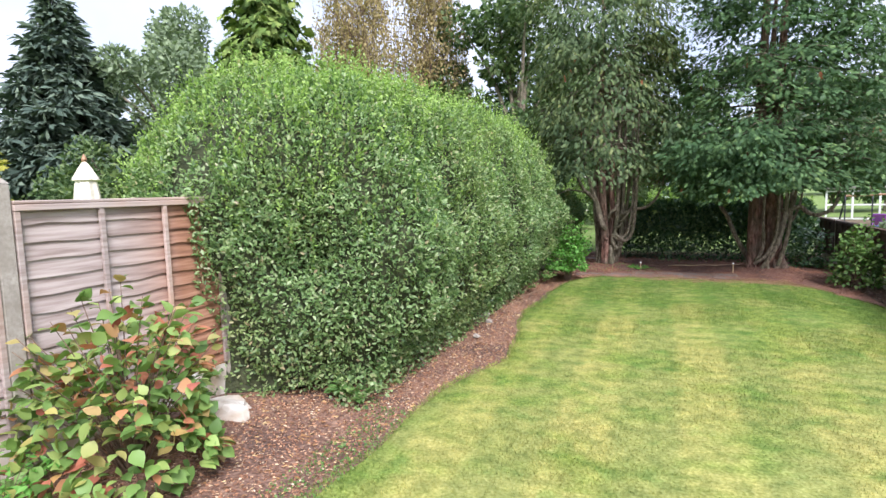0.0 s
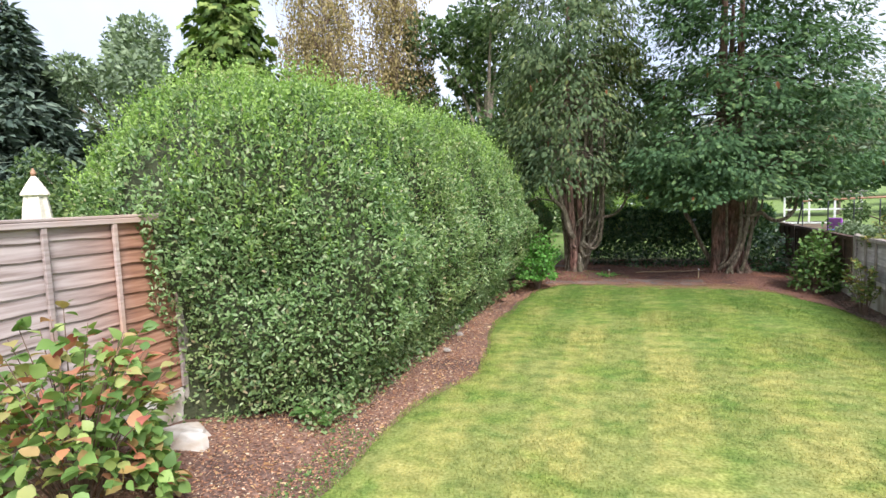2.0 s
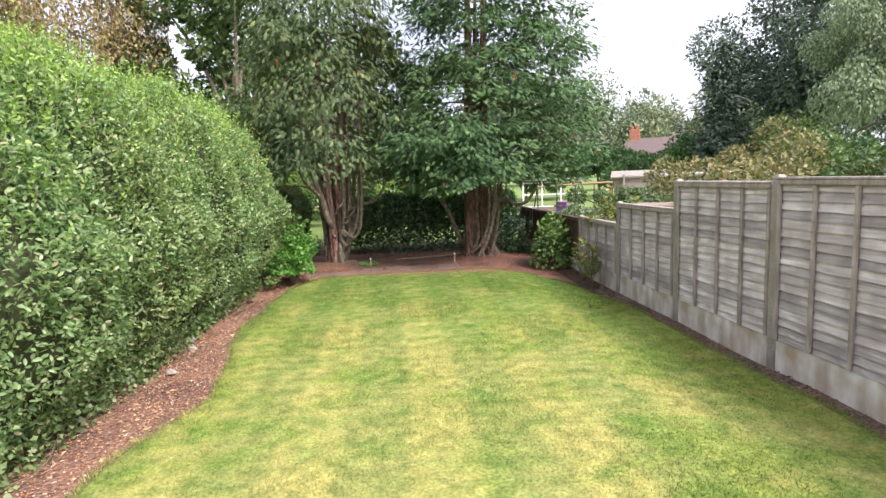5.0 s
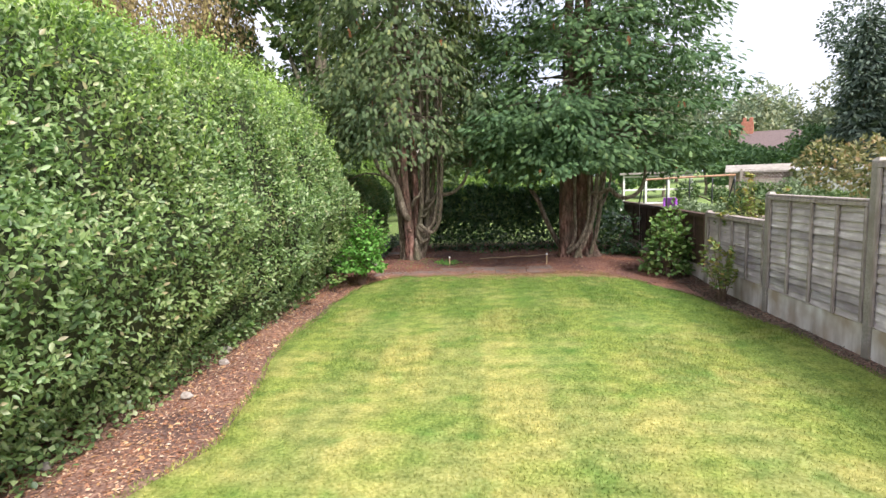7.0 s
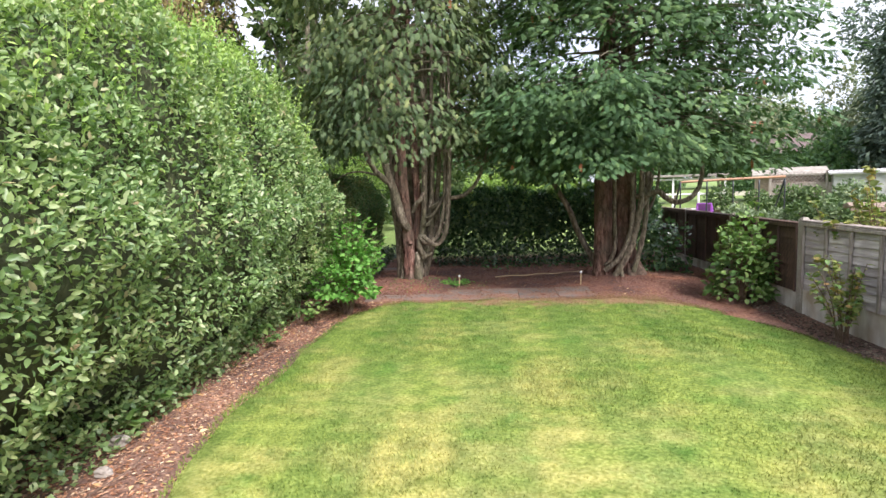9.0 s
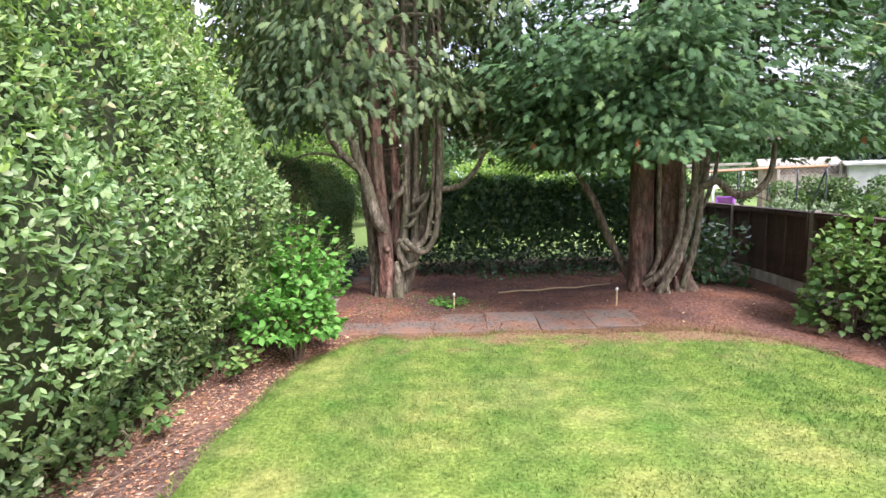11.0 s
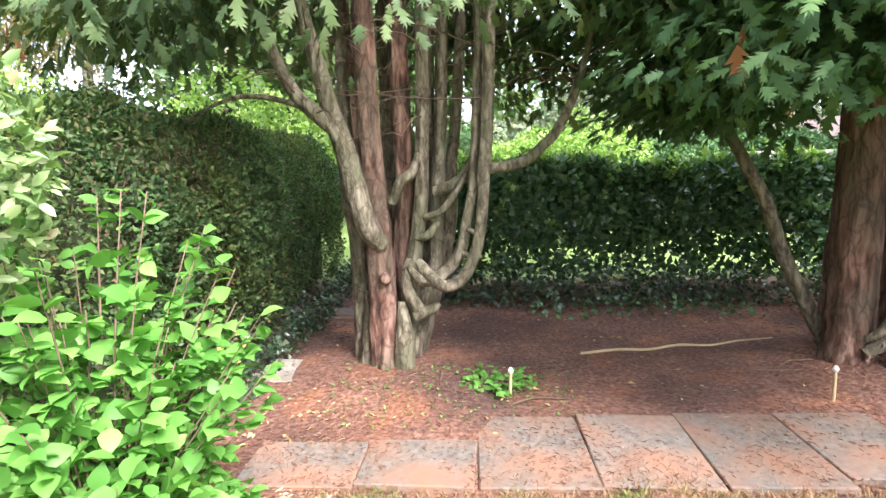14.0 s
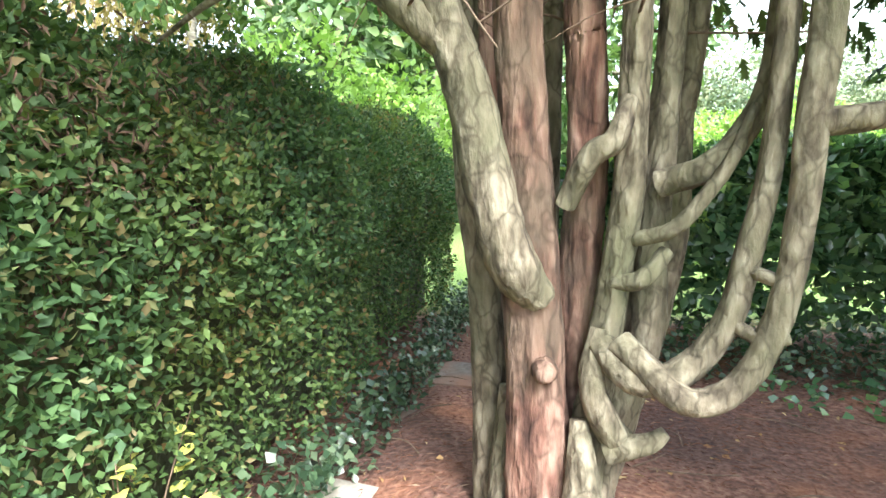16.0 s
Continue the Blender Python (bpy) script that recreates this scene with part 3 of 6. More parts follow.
# lawn: a turf sheet with a soft cut lip
ys = np.arange(-4, 12.45, 0.1)
rows_v, rows_f = [], []
NX = 60
for y in ys:
    x0, x1 = lawn_left(y), lawn_right(y)
    u = np.linspace(0, 1, NX)
    x = x0 + (x1 - x0) * u
    yy = np.minimum(np.full(NX, y), lawn_back(x))
    lip = np.minimum(np.minimum(u, 1 - u) * (x1 - x0), 1) / 0.08
    lip = np.minimum(lip, np.clip((lawn_back(x) - yy) / 0.1, 0, 1))
    z = -0.06 + 0.06 * np.clip(lip, 0, 1) ** 0.6 + 0.006 * np.sin(2.3 * x) * np.sin(1.9 * yy) + side_fall(x, yy)
    rows_v.append(np.stack([x, yy, z], 1))
lv = np.concatenate(rows_v)
i, j = np.meshgrid(np.arange(len(ys) - 1), np.arange(NX - 1), indexing="ij")
a = (i * NX + j).ravel()
lf = np.stack([a, a + 1, a + NX + 1, a + NX], 1)
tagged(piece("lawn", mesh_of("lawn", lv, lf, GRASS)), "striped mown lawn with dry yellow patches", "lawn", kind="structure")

n = 250000
bx, by = rng.uniform(-2.2, 3.85, n), rng.uniform(2.0, 12.5, n) 
keep = on_lawn(bx, by, 0.0)
bx, by = bx[keep], by[keep]
n = len(bx)
lean = np.stack([rng.normal(0, 0.55, n), rng.normal(0, 0.55, n), np.ones(n)], 1)
blade = (np.array([(-0.5, 0, 0), (0.5, 0, 0), (0, 1, 0)]), np.array([(0, 1, 2)]))
gsize = rng.uniform(0.014, 0.034, n) * (1 + 0.3 * np.sin(by * 3) * np.sin(bx * 2.2))
edge = ~on_lawn(bx, by, 0.06)
gsize[edge] *= 1.6
bv, bf = scatter(blade, np.stack([bx, by, np.where(edge, -0.02, -0.004) + side_fall(bx, by)], 1), lean, unit(n), gsize, rng.uniform(0.004, 0.008, n))
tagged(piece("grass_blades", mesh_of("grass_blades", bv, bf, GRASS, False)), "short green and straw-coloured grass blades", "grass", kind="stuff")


# ragged turf where the lawn gives out towards the trees
n = 16000
tx = rng.uniform(-1.4, 3.0, n)
ty = lawn_back(tx) + rng.exponential(0.13, n) - 0.02
tuft = 0.5 + 0.5 * np.sin(9 * tx) * np.sin(7 * tx + 3)
keep = rng.random(n) < 0.25 + 0.75 * tuft
tx, ty = tx[keep], ty[keep]
n = len(tx)
lean = np.stack([rng.normal(0, 0.7, n), rng.normal(0, 0.7, n), np.ones(n)], 1)
tv, tf = scatter(blade, np.stack([tx, ty, ground_height(tx, ty) - 0.004], 1), lean, unit(n), rng.uniform(0.02, 0.055, n), rng.uniform(0.004, 0.008, n))
tagged(piece("ragged_turf", mesh_of("ragged_turf", tv, tf, GRASS, False)), "ragged thin grass at the lawn end", "grass", kind="stuff")


def litter(name, count, area, size, template, material, label, category, inside, slim=(0.4, 1.1), lift=0.006):
    x, y = rng.uniform(area[0], area[1], count), rng.uniform(area[2], area[3], count)
    ok = inside(x, y)
    x, y = x[ok], y[ok]
    m = len(x)
    z = ground_height(x, y) + lift
    flat = np.stack([rng.normal(0, 1, m), rng.normal(0, 1, m), rng.normal(0, 0.12, m)], 1)
    face = np.stack([rng.normal(0, 0.35, m), rng.normal(0, 0.35, m), np.ones(m)], 1)
    s = rng.uniform(*size, m)
    v, f = scatter(template, np.stack([x, y, z], 1), flat, face, s, s * rng.uniform(slim[0], slim[1], m))
    tagged(piece(name, mesh_of(name, v, f, material, False)), label, category, kind="stuff")


litter("bark_mulch", 56000, (-3.6, -1.2, 1.5, 12.5), (0.010, 0.038), SIMPLE_LEAF, BED_CHIP, "reddish bark chips and crumbs strewn on bed", "mulch", lambda x, y: ~on_lawn(x, y, -0.02))
litter("needle_litter", 22000, (-2.6, 3.8, 11.6, 16.6), (0.012, 0.055), SIMPLE_LEAF, CHIP, "rust-brown needles and twigs under conifers", "litter", lambda x, y: ~on_lawn(x, y, -0.05), (0.04, 0.11))
litter("slab_needles", 7000, (-1.8, 1.75, 12.35, 13.25), (0.012, 0.045), SIMPLE_LEAF, CHIP, "rust-brown needles strewn over paving slabs", "litter", lambda x, y: lump(np.stack([x, y, 0 * x], 1), 3.1, 0.7) + 0.5 * rng.normal(size=len(x)) > 0.1, (0.06, 0.2), 0.028)
litter("fallen_leaves", 420, (-2.0, 3.6, 12.6, 16.2), (0.025, 0.06), LEAF, DEAD_LEAF, "scattered tan leaves among conifer needles", "leaves", lambda x, y: ~on_lawn(x, y, 0.05))
litter("fallen_leaves", 2600, (-3.4, -1.3, 2.5, 13.5), (0.03, 0.065), LEAF, DEAD_LEAF, "dry curled brown and tan leaves on bed", "leaves", lambda x, y: ~on_lawn(x, y, 0.05))
litter("fence_debris", 9000, (3.5, 3.9, 1.0, 12.5), (0.012, 0.05), SIMPLE_LEAF, GRIT, "grey-brown leaf crumbs along fence foot", "debris", lambda x, y: ~on_lawn(x, y, 0.0))


# ---------------------------------------------------------------- hedges and shrubs
def hedge_shell(length, width, height, count, seed, *rest):
    """Points and outward normals on a hedge that runs along +y from 0 to length, centred on x = 0."""
    s = rng.uniform(0, 1, count)
    a = rng.uniform(-0.02, rest[-1], count)
    return hedge_points(s, a, length, width, height, seed, *rest)


def smooth_step(u):
    u = np.clip(u, 0, 1)
    return u * u * (3 - 2 * u)


def hedge_points(s, a, length, width, height, seed, round_ends, belly, lumps, square, z0, taper=0.12, overhang=0.0, slump=0.0, a_max=3.16):
    y = s * length
    close = np.clip(np.minimum(y / round_ends, (length - y) / min(round_ends, 0.7)), 0, 1)
    shrink = np.sqrt(np.clip(1 - (1 - close) ** 2.4, 0.0, 1))
    ca, sa = np.cos(a), np.sin(a)
    x = np.sign(ca) * np.abs(ca) ** square * width / 2 * shrink
    z = z0 + np.abs(sa) ** square * (height - z0) * (0.35 + 0.65 * shrink)
    rise = np.clip(z / height, 0, 1)
    z = z * (1 - slump * np.clip(1 - s / 0.22, 0, 1) ** 1.2)
    x = x * (1 + belly * np.sin(np.pi * rise ** 1.2)) * (1 - taper * (1 - rise) ** 2)
    p = np.stack([x, y + overhang * smooth_step((0.90 - rise) / 0.40) * (1 - s) ** 9, z], 1)
    n = np.stack([ca / width, (s - 0.5) * 2 * (1 - shrink) * 1.2, sa / height * 1.2], 1)
    n /= np.linalg.norm(n, axis=1)[:, None] + 1e-9
    p = p + n * (lumps * lump(p, 1.6, seed) + 0.5 * lumps * lump(p, 4.3, seed + 3) + 0.35 * lumps * lump(p * np.array([1, 1, 0.45]), 8.5, seed + 5))[:, None]
    p[:, 2] = np.maximum(p[:, 2], 0.03)
    return p, n


def hedge(name, place, turn, shape, leaves, leaf_size, material, label, category="hedge", shoots=0, shoot_mat=None, template=LEAF, thick=0.16, shoot_len=(0.12, 0.3), core=True, fringe=0):
    """A clipped hedge: a solid core coloured as dark as its inner shade, a coat of single leaves, loose new shoots on
    top.
    """
    length, width, height, seed = shape["length"], shape["width"], shape["height"], shape["seed"]
    rest = [shape.get(k, d) for k, d in (("round_ends", 0.5), ("belly", 0.12), ("lumps", 0.1), ("square", 0.62), ("z0", 0.05), ("taper", 0.12), ("overhang", 0.0), ("slump", 0.0), ("a_max", 3.16))]
    root = thing(name, place, label, category, turn=turn)
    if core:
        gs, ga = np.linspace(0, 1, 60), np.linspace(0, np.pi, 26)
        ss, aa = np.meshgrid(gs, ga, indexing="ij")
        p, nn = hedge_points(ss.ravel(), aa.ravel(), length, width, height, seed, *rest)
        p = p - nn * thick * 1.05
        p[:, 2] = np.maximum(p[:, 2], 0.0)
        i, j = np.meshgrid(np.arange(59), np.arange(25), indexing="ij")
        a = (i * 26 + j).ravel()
        piece("shade_core", mesh_of("shade_core", p, np.stack([a, a + 1, a + 27, a + 26], 1), DARK_CORE), root)
    p, nn = hedge_shell(length, width, height, leaves, seed, *rest)
    depth = rng.exponential(0.32, leaves)
    p = p - nn * (np.clip(depth, 0, 1.4) * thick - 0.03)[:, None]
    along = unit(leaves) + 0.7 * nn + np.array([0, 0, 0.25])
    face = nn + 0.75 * unit(leaves) + np.array([0, 0, 0.35])
    v, f = scatter(template, p, along, face, rng.uniform(leaf_size[0], leaf_size[1], leaves))
    piece("foliage", mesh_of("foliage", v, f, material), root)
    if fringe:
        fp, fn = hedge_shell(length, width, height, fringe, seed, *rest)
        way = fn + 0.6 * unit(fringe) + np.array([0, 0, 0.35])
        way /= np.linalg.norm(way, axis=1)[:, None]
        far = rng.uniform(0.04, 0.13, fringe)
        q = np.repeat(fp, 6, 0) + np.repeat(way * far[:, None], 6, 0) * np.tile(np.linspace(0.1, 1, 6), fringe)[:, None]
        v, f = scatter(template, q, unit(fringe * 6) + 0.7 * np.repeat(way, 6, 0), unit(fringe * 6) + np.array([0, 0, 0.8]), rng.uniform(leaf_size[0], leaf_size[1], fringe * 6))
        piece("loose_growth", mesh_of("loose_growth", v, f, material), root)
    if shoots:
        sp, sn = hedge_shell(length, width, height, shoots * 3, seed, *rest)
        pick = np.argsort(-(sn[:, 2] + 0.25 * rng.normal(size=len(sn))))[:shoots]
        sp, sn = sp[pick], sn[pick]
        way = 0.5 * sn + np.array([0, 0, 0.8]) + 0.35 * unit(shoots)
        way /= np.linalg.norm(way, axis=1)[:, None]
        tall = rng.uniform(*shoot_len, shoots) * (0.7 + 0.6 * rng.random(shoots) ** 3)
        per = 9
        q = np.repeat(sp, per, 0) + np.repeat(way * tall[:, None], per, 0) * np.tile(np.linspace(0.05, 1, per), shoots)[:, None]
        out = unit(shoots * per) + 0.6 * np.repeat(way, per, 0)
        v1, f1 = scatter(template, q, out, unit(shoots * per) + np.array([0, 0, 0.8]), rng.uniform(leaf_size[0], leaf_size[1], shoots * per) * 0.85)
        stem = (np.array([(-1, 0, 0), (1, 0, 0), (0, 1, 0)]), np.array([(0, 1, 2)]))
        v2, f2 = scatter(stem, sp, way, unit(shoots), tall, 0.003)
        piece("shoot_growth", mesh_of("shoot_growth", *join_arrays([(v1, f1), (v2, f2)]), shoot_mat or material), root)
    return root


hedge("privet_hedge", (-4.0, 3.28, 0), -1.2, dict(length=8.95, width=3.45, height=3.2, seed=1.7, round_ends=1.7, belly=0.18, lumps=0.24, square=0.70, taper=0.20, overhang=0.56, slump=0.26, a_max=2.25), 116000, (0.034, 0.062), PRIVET, "tall rounded green privet hedge beside soil bed", template=OVAL_LEAF, shoots=2900, shoot_mat=NEW_SHOOT, shoot_len=(0.15, 0.42), fringe=4200)
hedge("clipped_hedge", (-2.95, 12.45, 0), 1.0, dict(length=5.2, width=1.6, height=1.74, seed=4.1, round_ends=0.5, belly=0.05, lumps=0.13, square=0.5, a_max=2.0), 88000, (0.024, 0.044), YEW, "dark clipped evergreen hedge along narrow path", template=SIMPLE_LEAF, thick=0.2, fringe=3000)
bare_twigs = rng.normal(0, 1, (1600, 3)) * np.array([0.03, 0.42, 0.20]) + np.array([-2.19, 13.3, 1.28])
way = rng.normal(0, 1, (1600, 3)) * np.array([0.5, 1, 1])
tagged(piece("withered_growth", mesh_of("withered_growth", *scatter(SIMPLE_LEAF, bare_twigs, way, np.array([1.0, 0, 0]) + 0.5 * rng.normal(size=(1600, 3)), rng.uniform(0.02, 0.05, 1600), rng.uniform(0.006, 0.02, 1600)), BROWN_TWIGS)), "patch of bare brown twigs on clipped hedge", "twigs", kind="stuff")
hedge("laurel_hedge", (3.7, 16.7, 0), 90.0, dict(length=5.0, width=0.9, height=1.45, seed=2.2, round_ends=0.25, belly=0.05, lumps=0.10, square=0.5), 27000, (0.08, 0.14), LAUREL, "dark glossy laurel hedge behind the conifers", shoots=160, shoot_mat=NEW_SHOOT, shoot_len=(0.1, 0.2), thick=0.36, core=False)


# ---------------------------------------------------------------- fences
def slat_bm(width, z, step, k, face, wave, out=0.034):
    """One overlapping board with a wavy lower edge."""
    bm = bmesh.new()
    cols, ring = 9, []
    for c in range(cols):
        y = 0.012 + (width - 0.024) * c / (cols - 1)
        low = max(0.0, z - 0.018 + wave * math.sin(2.3 * c + 5.7 * k) + random.uniform(-0.6, 0.6) * wave)
        top = z + step + 0.012
        ring.append([bm.verts.new(p) for p in ((face * out, y, low), (face * 0.004, y, top), (face * -0.006, y, top), (face * (out - 0.018), y, low))])
    for p, q in zip(ring, ring[1:]):
        for e in range(4):
            bm.faces.new((p[e], p[(e + 1) % 4], q[(e + 1) % 4], q[e]))
    bm.faces.new(ring[0])
    bm.faces.new(ring[-1][::-1])
    bmesh.ops.recalc_face_normals(bm, faces=bm.faces[:])
    return bm


def span(a, b):
    return (min(a, b), max(a, b))


def fence_panel(fence, place, width, height, wood, trim, label, slats=11, battens=3, face=1, wave=0.004):
    """A waney-edge panel along +y: overlapping boards, upright battens, a frame and a capping strip."""
    root = part("panel", box_bm((-0.06, 0.0, height), (0.06, width, height + 0.024), 0.005, 0.002), trim, fence, label)
    root.location = place
    step = height / slats
    for k in range(slats):
        part("slat", slat_bm(width, k * step, step, k + place[1], face, wave, 0.031 if face < 0 else 0.025), wood, root)
    for k in range(battens + 2):
        y = 0.02 + (width - 0.04) * k / (battens + 1) + random.uniform(-0.012, 0.012) * (0 < k <= battens)
        for near, far in ((0.035, 0.062), (-0.008, -0.032)):
            lo, hi = span(face * near, face * far)
            part("batten", box_bm((lo, y - 0.019, 0.0 + random.uniform(0, 0.02)), (hi, y + 0.019, height - 0.046), 0.003, 0.0015), trim, root)
    lo, hi = span(face * 0.035, face * 0.066)
    part("top_rail", box_bm((lo, 0.0, height - 0.044), (hi, width, height - 0.002), 0.004), trim, root)
    return root


def fence_post(fence, place, height, size=0.10):
    shaft = part("post", box_bm((-size / 2, -size / 2, -0.22), (size / 2, size / 2, height - 0.03), 0.010), CONCRETE, fence)
    shaft.location = place
    bm = bmesh.new()
    bmesh.ops.create_cone(bm, cap_ends=True, segments=4, radius1=size * 0.70, radius2=size * 0.34, depth=0.035, matrix=Matrix.Translation((0, 0, height - 0.0125)) @ Matrix.Rotation(radians(45), 4, "Z"))
    part("post_cap", bm, CONCRETE, shaft)


def gravel_board(fence, place, width, height):
    ob = part("gravel_board", box_bm((-0.022, 0.0, -0.2), (0.022, width, height), 0.006), BOARD_CONCRETE, fence, "pale stained concrete gravel board")
    ob.location = place


RX = 3.93
grey_fence = thing("fence", (RX, 0, 0), "silver-grey weathered panel fence with concrete posts", "fence")
brown_fence = thing("fence", (RX, 0, 0), "dark brown stained panel fence in tree shade", "fence")
# y of posts from the house to the trees, and their heights
POSTS = [(0.16, 1.86), (2.10, 1.86), (4.03, 1.84), (5.98, 1.80), (7.89, 1.76), (9.80, 1.40), (11.70, 1.06), (13.58, 1.02), (15.46, 1.02), (17.34, 1.02)]
for y, h in POSTS:
    fence_post(grey_fence if y < 12 else brown_fence, (0, y, 0), h)
for (y0, h0), (y1, h1) in zip(POSTS, POSTS[1:]):
    top = min(h0, h1) - 0.05
    brown = y0 > 11
    board = 0.13 if brown else 0.18
    owner = brown_fence if brown else grey_fence
    gravel_board(owner, (0, y0 + 0.05, 0), y1 - y0 - 0.10, board)
    fence_panel(owner, (0, y0 + 0.052, board + 0.004), y1 - y0 - 0.104, top - board, BROWN_WOOD if brown else GREY_WOOD, BROWN_WOOD if brown else GREY_FRAME, "", slats=max(7, round((top - board) / 0.088)), face=-1, wave=0.005)

LX = -3.87
left_fence = thing("fence", (LX, 0, 0.1), "pinkish sun-bleached panel fence, wavy overlapping boards", "fence")
LPOSTS = [-1.69, 0.22, 2.13, 4.04, 5.95]
for y in LPOSTS:
    fence_post(left_fence, (0, y, 0), 1.98, 0.115)
for y0, y1 in zip(LPOSTS, LPOSTS[1:]):
    gravel_board(left_fence, (0, y0 + 0.06, 0), y1 - y0 - 0.12, 0.24)
    fence_panel(left_fence, (0, y0 + 0.062, 0.245), y1 - y0 - 0.124, 1.57, SHADE_TINTED_WOOD if 2 < y0 < 6 else PINK_WOOD, PINK_WOOD if y0 < 4 else SHADE_TINTED_WOOD, "", slats=13, battens=2, face=1, wave=0.008)


# ---------------------------------------------------------------- trees
def conifer_crown(spec, seed):
    """Drooping branches whorled up a stem, hung with flat sprays; returns the sprays and the branch lines."""
    r = np.random.default_rng(seed)
    places, along, face, size, lines = [], [], [], [], []
    for k in range(spec["branches"]):
        u = r.random() ** spec.get("low", 1.0)
        z = spec["z0"] + (spec["z1"] - spec["z0"]) * u
        az = r.uniform(*spec.get("az", (0, 2 * np.pi)))
        reach = np.interp(u, *zip(*spec["profile"])) * r.uniform(0.72, 1.12) * (1 + spec.get("skew", 0) * math.cos(az - spec.get("skew_az", 0)))
        d = np.array([math.cos(az), math.sin(az), 0.0])
        lift, droop = spec.get("lift", 0.25), spec.get("droop", 0.55)
        t = np.linspace(0, 1, 9)
        line = d[None] * (reach * t)[:, None] + np.array([0, 0, 1.0])[None] * (z + reach * (lift * t - droop * t * t))[:, None]
        lines.append(line)
        m = max(6, int(spec["sprays"] * reach))
        side = np.array([-d[1], d[0], 0])
        clumps = max(3, int(spec.get("clumps", 4) * reach))
        ct = 1 - (1 - spec.get("bare", 0.25)) * r.random(clumps) ** 1.1
        co = r.normal(0, 1, clumps) * reach * spec.get("spread", 0.16) * (0.4 + 0.6 * np.sin(np.pi * ct * 0.8))
        cz = r.normal(0, 0.10, clumps) - 0.15 * np.abs(co)
        w = r.integers(0, clumps, m)
        puff = r.normal(size=(m, 3)) * spec.get("puff", 0.13) * np.array([1, 1, spec.get("flat", 0.55)])
        base = np.stack([np.interp(ct, t, line[:, c]) for c in range(3)], 1)[w] + side[None] * co[w][:, None] + np.array([0, 0, 1.0])[None] * cz[w][:, None] + puff
        places.append(base)
        flat = puff / (np.linalg.norm(puff, axis=1)[:, None] + 1e-6)
        along.append(d[None] * r.uniform(0.3, 1.0, m)[:, None] + 0.9 * flat + side[None] * (0.5 * np.sign(co[w]))[:, None] - np.array([0, 0, spec.get("hang", 0.5)])[None] * r.uniform(0.3, 1.5, m)[:, None])
        face.append(d[None] * 0.4 + np.array([0, 0, 1.0])[None] + 0.45 * r.normal(size=(m, 3)))
        size.append(r.uniform(*spec["size"], m))
    return np.concatenate(places), np.concatenate(along), np.concatenate(face), np.concatenate(size), lines


def conifer(name, place, spec, material, label, bark=BARK_GREY, seed=1, template=FROND, trunk=True, category="tree", group=""):
    root = thing(name, place, label, category, group)
    p, al, fc, sz, lines = conifer_crown(spec, seed)
    piece("crown", mesh_of("crown", *scatter(template, p, al, fc, sz), material), root)
    if trunk:
        r0 = spec.get("trunk", 0.18)
        piece("trunk", tube_mesh("trunk", [(0, 0, -0.05), (0.02, 0, spec["z1"] * 0.5), (0, 0, spec["z1"])], (r0, r0 * 0.7, 0.02), bark, 10, 0.1, seed), root)
    if spec.get("twigs", True):
        pick = lines[:: spec.get("every", 2)]
        piece("branching", tubes_mesh("branching", [(ln[:7:2], (0.035, 0.008)) for ln in pick], bark, 4), root)
    return root


def broad_crown(blobs, leaves, seed):
    """Leaf places over a handful of uneven clumps (x, y, z, radius)."""
    r = np.random.default_rng(seed)
    w = np.array([b[3] ** 2 for b in blobs])
    which = r.choice(len(blobs), leaves, p=w / w.sum())
    c = np.array(blobs)[which]
    d = r.normal(size=(leaves, 3))
    d /= np.linalg.norm(d, axis=1)[:, None]
    rad = c[:, 3] * (1 - 0.45 * r.random(leaves) ** 1.6)
    p = c[:, :3] + d * rad[:, None] * np.array([1, 1, 0.85])
    p = p + d * (0.22 * c[:, 3] * lump(p, 2.4 / max(0.5, np.mean(c[:, 3])), seed))[:, None]
    return p, d


def broadleaf(name, place, blobs, leaves, leaf_size, material, label, category="tree", trunk=None, bark=BARK_GREY, seed=1, template=SIMPLE_LEAF, hang=0.0, group=""):
    root = thing(name, place, label, category, group)
    p, d = broad_crown(blobs, leaves, seed)
    r = np.random.default_rng(seed + 50)
    al = d + 0.9 * r.normal(size=(leaves, 3)) + np.array([0, 0, -hang])
    fc = d + 0.7 * r.normal(size=(leaves, 3)) + np.array([0, 0, 0.4])
    piece("crown", mesh_of("crown", *scatter(template, p, al, fc, r.uniform(*leaf_size, leaves)), material), root)
    if trunk:
        h, r0 = trunk
        piece("trunk", tube_mesh("trunk", [(0, 0, -0.05), (0.05, 0.03, h * 0.5), (0, 0, h)], (r0, r0 * 0.75, r0 * 0.3), bark, 9, 0.1, seed), root)
        tubes = [([(0, 0, h * 0.55), (b[0] * 0.5, b[1] * 0.5, (h * 0.55 + b[2]) * 0.55), (b[0], b[1], b[2])], (r0 * 0.5, 0.03)) for b in blobs]
        piece("branching", tubes_mesh("branching", tubes, bark, 5), root)
    return root


